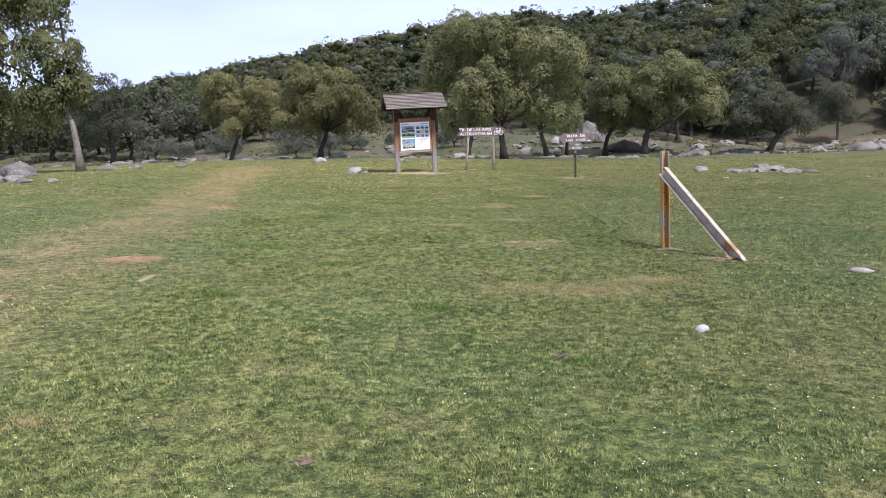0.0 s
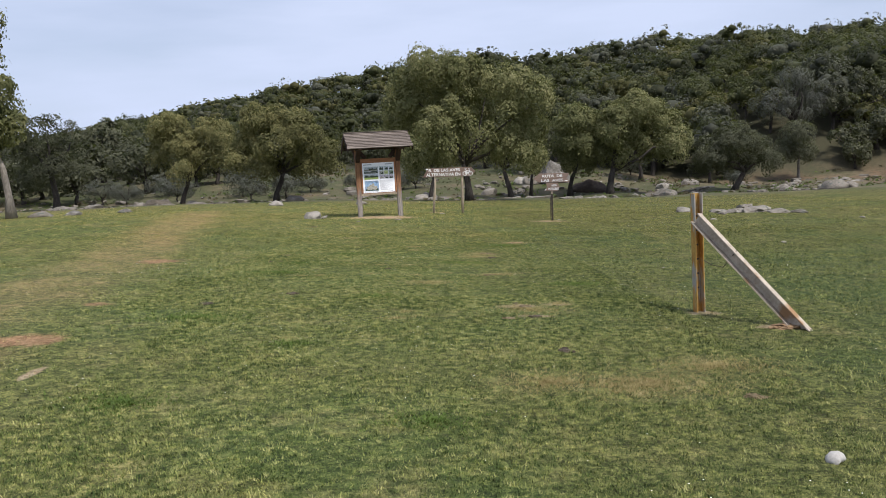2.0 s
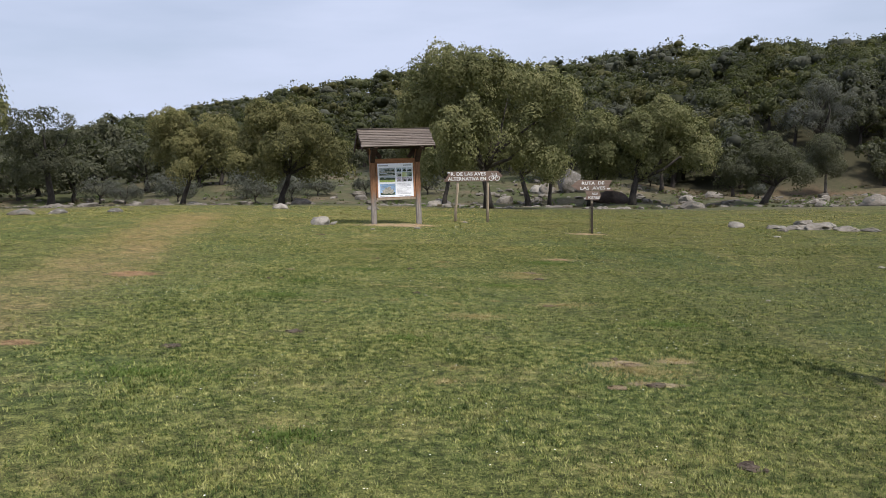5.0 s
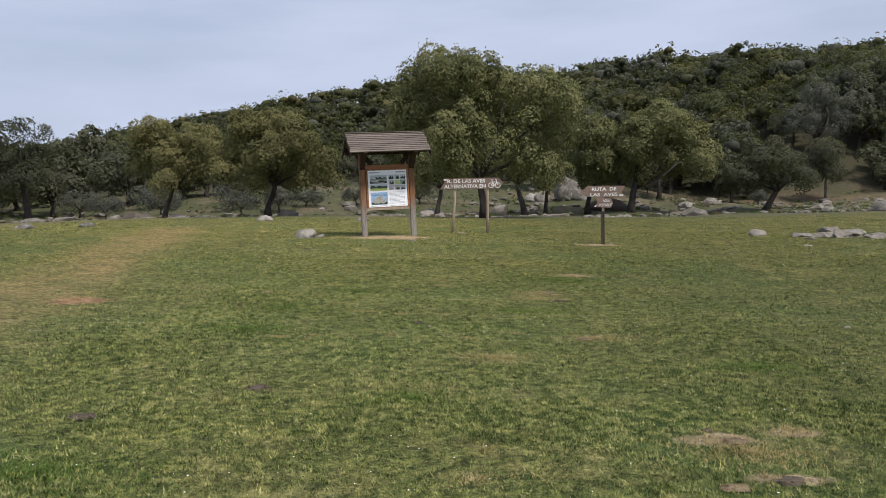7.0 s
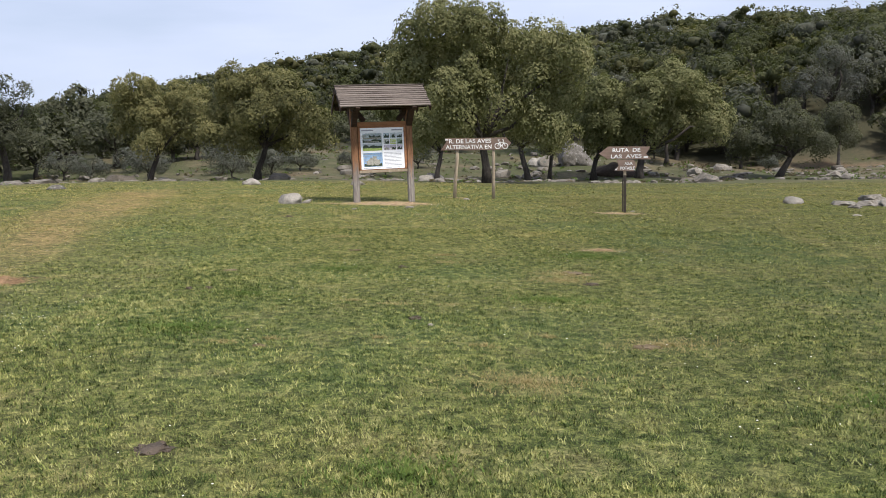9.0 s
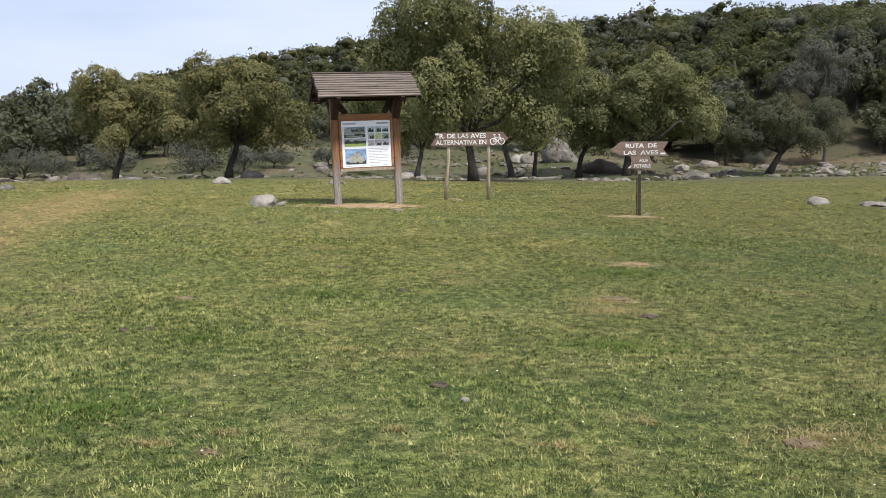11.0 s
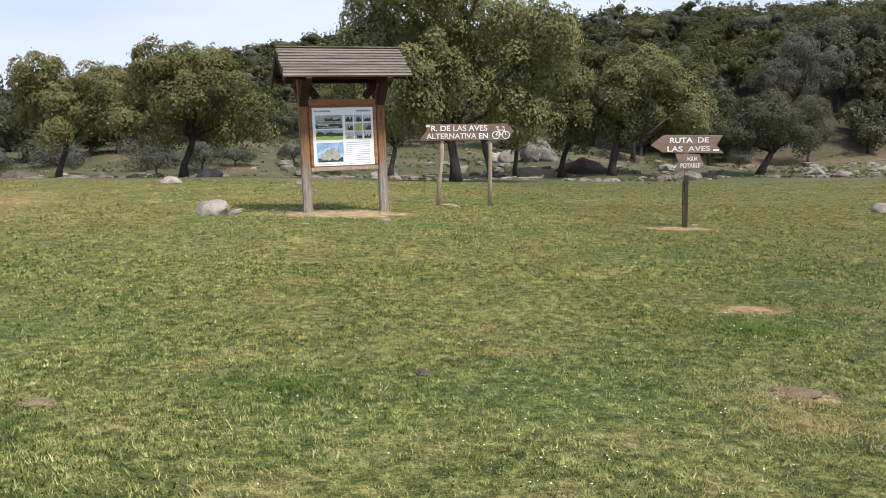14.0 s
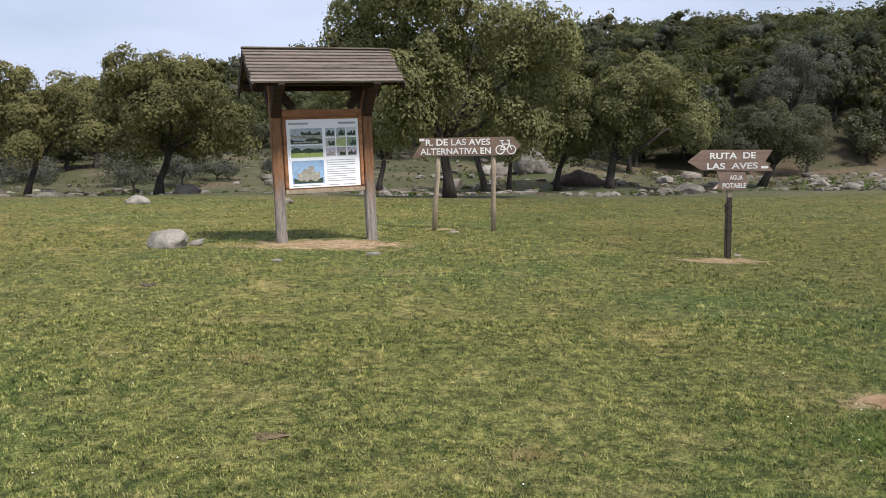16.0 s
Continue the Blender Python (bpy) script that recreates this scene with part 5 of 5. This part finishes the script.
# ---- small things in the grass ----
DRY = [(-1.74, 5.04, .3), (0.09, 12.92, .16), (1.99, 13.26, .22), (0.02, 12.41, .25), (-0.71, 16.88, .14), (-1.55, 16.84, .12), (-1.86, 16.65, .14), (0.08, 16.63, .14), (0.61, 17.04, .1), (1.33, 21.11, .45),
       (-1.12, 18.77, .13), (-0.7, 18.53, .15), (-0.13, 18.54, .15), (-0.2, 22.9, .25), (-1.94, 24.87, .3), (-0.18, 22.2, .2), (2.2, 9.3, .8), (2.9, 9.9, .6), (1.4, 9.4, .5), (1.6, 12.8, .5), (2.32, 23.72, .42), (1.2, 20.6, .5), (0.3, 15.6, .5), (1.45, 16.8, .45)]
WEEDS = [(1.68, 6.6, .35), (-1.86, 8.9, .45), (-0.98, 10.92, .35), (-2.3, 12.4, .6), (-2.4, 17.2, .6), (-2.28, 19.12, .5), (1.9, 22.9, .7), (0.5, 8.4, .4), (2.5, 15.2, .5), (-0.4, 14.0, .4), (0.9, 18.9, .5), (-1.6, 21.4, .5)]


def pat(name, x, y, r, h, material, label, category, seed, group):
    """A low broken crust: a ragged middle and crumbs round it."""
    rng = np.random.default_rng(seed)
    cv, cf = ICO_MID
    vs, fs, n = [], [], 0
    for k in range(26):
        first = k < 4
        q = r * (rng.uniform(0.35, 0.6) if first else rng.uniform(0.05, 0.22))
        a, d = rng.uniform(0, 6.283), r * (rng.uniform(0, 0.3) if first else abs(rng.normal(0.45, 0.18)))
        wob = 1 + 0.35 * np.sin(cv @ rng.normal(size=3) * 3 + k) + 0.3 * np.sin(cv @ rng.normal(size=3) * 7 + k)
        c = cv * wob[:, None] * np.array([q, q * rng.uniform(0.6, 1), h * rng.uniform(0.5, 1.2) if first else min(q * 0.6, h)])
        px, py = math.cos(a) * d, math.sin(a) * d * 0.7
        vs.append(c + np.array([px, py, gz(x + px, y + py) - gz(x, y) + 0.002]))
        fs.append(cf + n)
        n += len(cv)
    ob = mesh_object(name, np.concatenate(vs), np.concatenate(fs), material)
    ob.matrix_basis = pose(x, y, gz(x, y))
    return tagged(ob, label, category, group)


for i, (x, y, r) in enumerate(((1.71, 10.55, .15), (1.6, 6.65, .13), (-1.57, 14.27, .14), (-2.56, 13.5, .15), (1.45, 13.2, .08), (1.62, 12.35, .16), (-0.48, 17.73, .09), (1.52, 20.28, .14), (-2.75, 19.46, .08), (-2.95, 19.4, .06), (-3.38, 27.7, .14), (-0.77, 21.73, .09))):
    pat("cow_dung", x, y, r * 0.85, 0.02, M_DUNG, "dried dark cow dung lying in short grass", "dung", 3 + i, "cow dung in the pasture")
for i, (x, y, r) in enumerate(((0.02, 4.64, .12), (1.55, 13.0, .13), (1.3, 12.27, .12), (1.31, 16.71, .16), (-1.57, 16.53, .08), (-2.94, 21.08, .2), (1.44, 21.2, .25), (-1.58, 23.22, .14), (2.9, 8.9, .15))):
    pat("soil_patch", x, y, r * 0.8, 0.012, M_CLOD, "small scuffed patch of bare brown soil", "soil", 40 + i, "scuffed soil in the pasture")
pat("soil_patch", 4.2, 11.55, 0.24, 0.03, M_REDSOIL, "reddish soil heaped at the foot of a steel brace", "soil", 72, "scuffed soil in the pasture")
pat("soil_patch", 2.32, 23.72, 0.26, 0.014, M_REDSOIL, "scraped patch of bare reddish soil in grass", "soil", 71, "scuffed soil in the pasture")
for i, (x, y, a) in enumerate(((5.6, 10.73, .13), (4.48, 17.64, .05), (-0.33, 17.39, .04), (-2.21, 29.43, .09), (-0.99, 30.18, .12), (4.35, 30.5, .07), (8.75, 22.88, .09), (9.05, 29.1, .1), (0.45, 33.4, .1), (13.3, 28.2, .12))):
    stone("stone", x, y, (a, a * .7, a * .4), M_PALE, "small pale stone sunk in the turf", "rock", 80 + i, 0.3, 50 * i, "loose stones in the turf", 0.1, 2)


def blades(rng, x, y, height_, width, spread, per, lean=(0.4, 1.5)):
    n = len(x)
    z = height(x, y)
    out = []
    for b in range(per):
        a = rng.uniform(0, 2 * np.pi, n)
        h = rng.uniform(0.45, 1.2, n) * height_
        ln = rng.uniform(*lean, n) * h
        w = rng.uniform(0.6, 1.3, n) * width
        px, py = x + rng.normal(0, 1, n) * spread, y + rng.normal(0, 1, n) * spread
        c_, d_ = np.cos(a), np.sin(a)
        v0 = np.stack([px - d_ * w, py + c_ * w, z - 0.004], -1)
        v1 = np.stack([px + d_ * w, py - c_ * w, z - 0.004], -1)
        v2 = np.stack([px + c_ * ln, py + d_ * ln, z + h], -1)
        out.append(np.stack([v0, v1, v2], 1))
    return np.concatenate(out).reshape(-1, 3)


def patches():
    """Straw-coloured dead tufts, dark broad-leaved weeds and tiny daisies."""
    rng = np.random.default_rng(8)
    for name, spots, dens, hh, ww, m, label in (("dry_grass", DRY, 900, 0.02, 0.0035, M_STRAW, "patches of dead straw-coloured grass"), ("weeds", WEEDS, 600, 0.024, 0.006, M_WEED, "patches of dark green broad-leaved weeds")):
        xs, ys = [], []
        for x, y, r in spots:
            n = int(dens * max(r * r * 3.1, 0.08))
            a, q = rng.uniform(0, 6.283, n), np.abs(rng.normal(0, 0.55, n)) * r
            xs.append(x + np.cos(a) * q * 1.25)
            ys.append(y + np.sin(a) * q * 0.8)
        x, y = np.concatenate(xs), np.concatenate(ys)
        v = blades(rng, x, y, np.full(len(x), hh), np.full(len(x), ww), 0.015, 3, (0.8, 2.4))
        tagged(mesh_object(name, v, np.arange(len(v)).reshape(-1, 3), m), label, "grass", kind="stuff")
    n = 5200
    x, y = rng.uniform(-7, 8, n), rng.uniform(2.5, 32, n)
    keep = np.sin(x * 0.9 + 2) * np.sin(y * 0.7 + x * 0.3) + rng.normal(0, 0.4, n) > 0.2
    x, y = x[keep], y[keep]
    n = len(x)
    z = height(x, y) + rng.uniform(0.018, 0.035, n)
    r = rng.uniform(0.003, 0.0065, n)
    ang = np.arange(5) * 2 * np.pi / 5
    ring_ = np.stack([x[:, None] + np.cos(ang) * r[:, None], y[:, None] + np.sin(ang) * r[:, None], np.repeat(z[:, None], 5, 1)], -1)
    mid_ = np.stack([x, y, z + r * 0.6], -1)[:, None]
    v = np.concatenate([ring_, mid_], 1).reshape(-1, 3)
    b = (np.arange(n) * 6)[:, None]
    f = np.concatenate([b + np.array([[i, (i + 1) % 5, 5]]) for i in range(5)])
    tagged(mesh_object("daisies", v, f, M_DAISY), "tiny white daisies in the turf", "flowers", kind="stuff")


patches()


def turf():
    """Short grazed grass as blades, thickest along the walk, with taller tufts that the cattle left."""
    rng = np.random.default_rng(3)

    def sown(fields):
        xs, ys, sz = [], [], []
        for n, x0, x1, y0, y1, s_ in fields:
            xs.append(rng.uniform(x0, x1, n))
            ys.append(rng.uniform(y0, y1, n))
            sz.append(np.full(n, s_))
        x, y, s_ = np.concatenate(xs), np.concatenate(ys), np.concatenate(sz)
        keep = rng.random(len(x)) > 0.75 * np.exp(-((x - track(y) + 0.8) / 1.2) ** 2)
        for bx, by, rx, ry in BARE:
            keep &= (((x - bx) / rx) ** 2 + ((y - by) / ry) ** 2 > 0.8 + 0.5 * np.sin(x * 7 + y * 3)) | (rng.random(len(x)) < 0.22)
        for dx, dy, r in DRY:
            keep &= (((x - dx) / (r * 1.1)) ** 2 + ((y - dy) / (r * 0.7)) ** 2 > 1) | (rng.random(len(x)) < 0.4)
        clump = np.sin(x * 2.1 + 1.7 * np.sin(y * 1.3)) * np.sin(y * 1.7 + np.sin(x * 2.7)) * 0.5 + 0.5
        keep &= rng.random(len(x)) < 0.62 + 0.38 * clump
        return x[keep], y[keep], s_[keep], clump[keep]

    x, y, s_, clump = sown(((135000, -2.4, 3.4, 3.2, 14, 0.9), (140000, -3.6, 3.2, 13, 26, 0.9), (34000, -9, -2.2, 5, 26.5, 1.3), (36000, 3.0, 11, 5, 26.5, 1.3), (30000, -9.5, 10, 25, 34.5, 1.4)))
    lot = np.modf(np.abs(np.sin(np.floor(x * 11 + 0.4 * np.sin(y * 9)) * 12.9898 + np.floor(y * 11) * 78.233) * 43758.5))[0]   # each tuft its own growth
    v = blades(rng, x, y, 0.022 * s_ * (0.5 + 0.4 * clump + 0.6 * lot), 0.0034 * s_, 0.014 * s_, 3, (0.3, 1.5))
    ob = mesh_object("grass", v, np.arange(len(v)).reshape(-1, 3), M_BLADE)
    tagged(ob, "short grazed green and straw-coloured pasture grass", "grass", kind="stuff")
    x, y, s_, clump = sown(((9000, -2.6, 3.4, 3.2, 14, 0.62), (16000, -4, 4, 11, 26, 0.8), (16000, -11, -3, 6, 27, 1.0), (16000, 3.5, 12, 6, 27, 1.0), (13000, -13, 13, 25, 37, 1.25), (9000, -18, 18, 36, 48, 1.7), (4000, -18, -10, 16, 37, 1.4), (4000, 11, 18, 16, 37, 1.4)))
    s_ = s_ * rng.uniform(0.6, 1.3, len(x))
    v = blades(rng, x, y, 0.023 * s_, 0.0055 * s_, 0.024 * s_, 5, (0.7, 2.4))
    ob = mesh_object("grass_tufts", v, np.arange(len(v)).reshape(-1, 3), M_BLADE)
    tagged(ob, "small uneven tufts of green and yellowed pasture grass", "grass", kind="stuff")


turf()
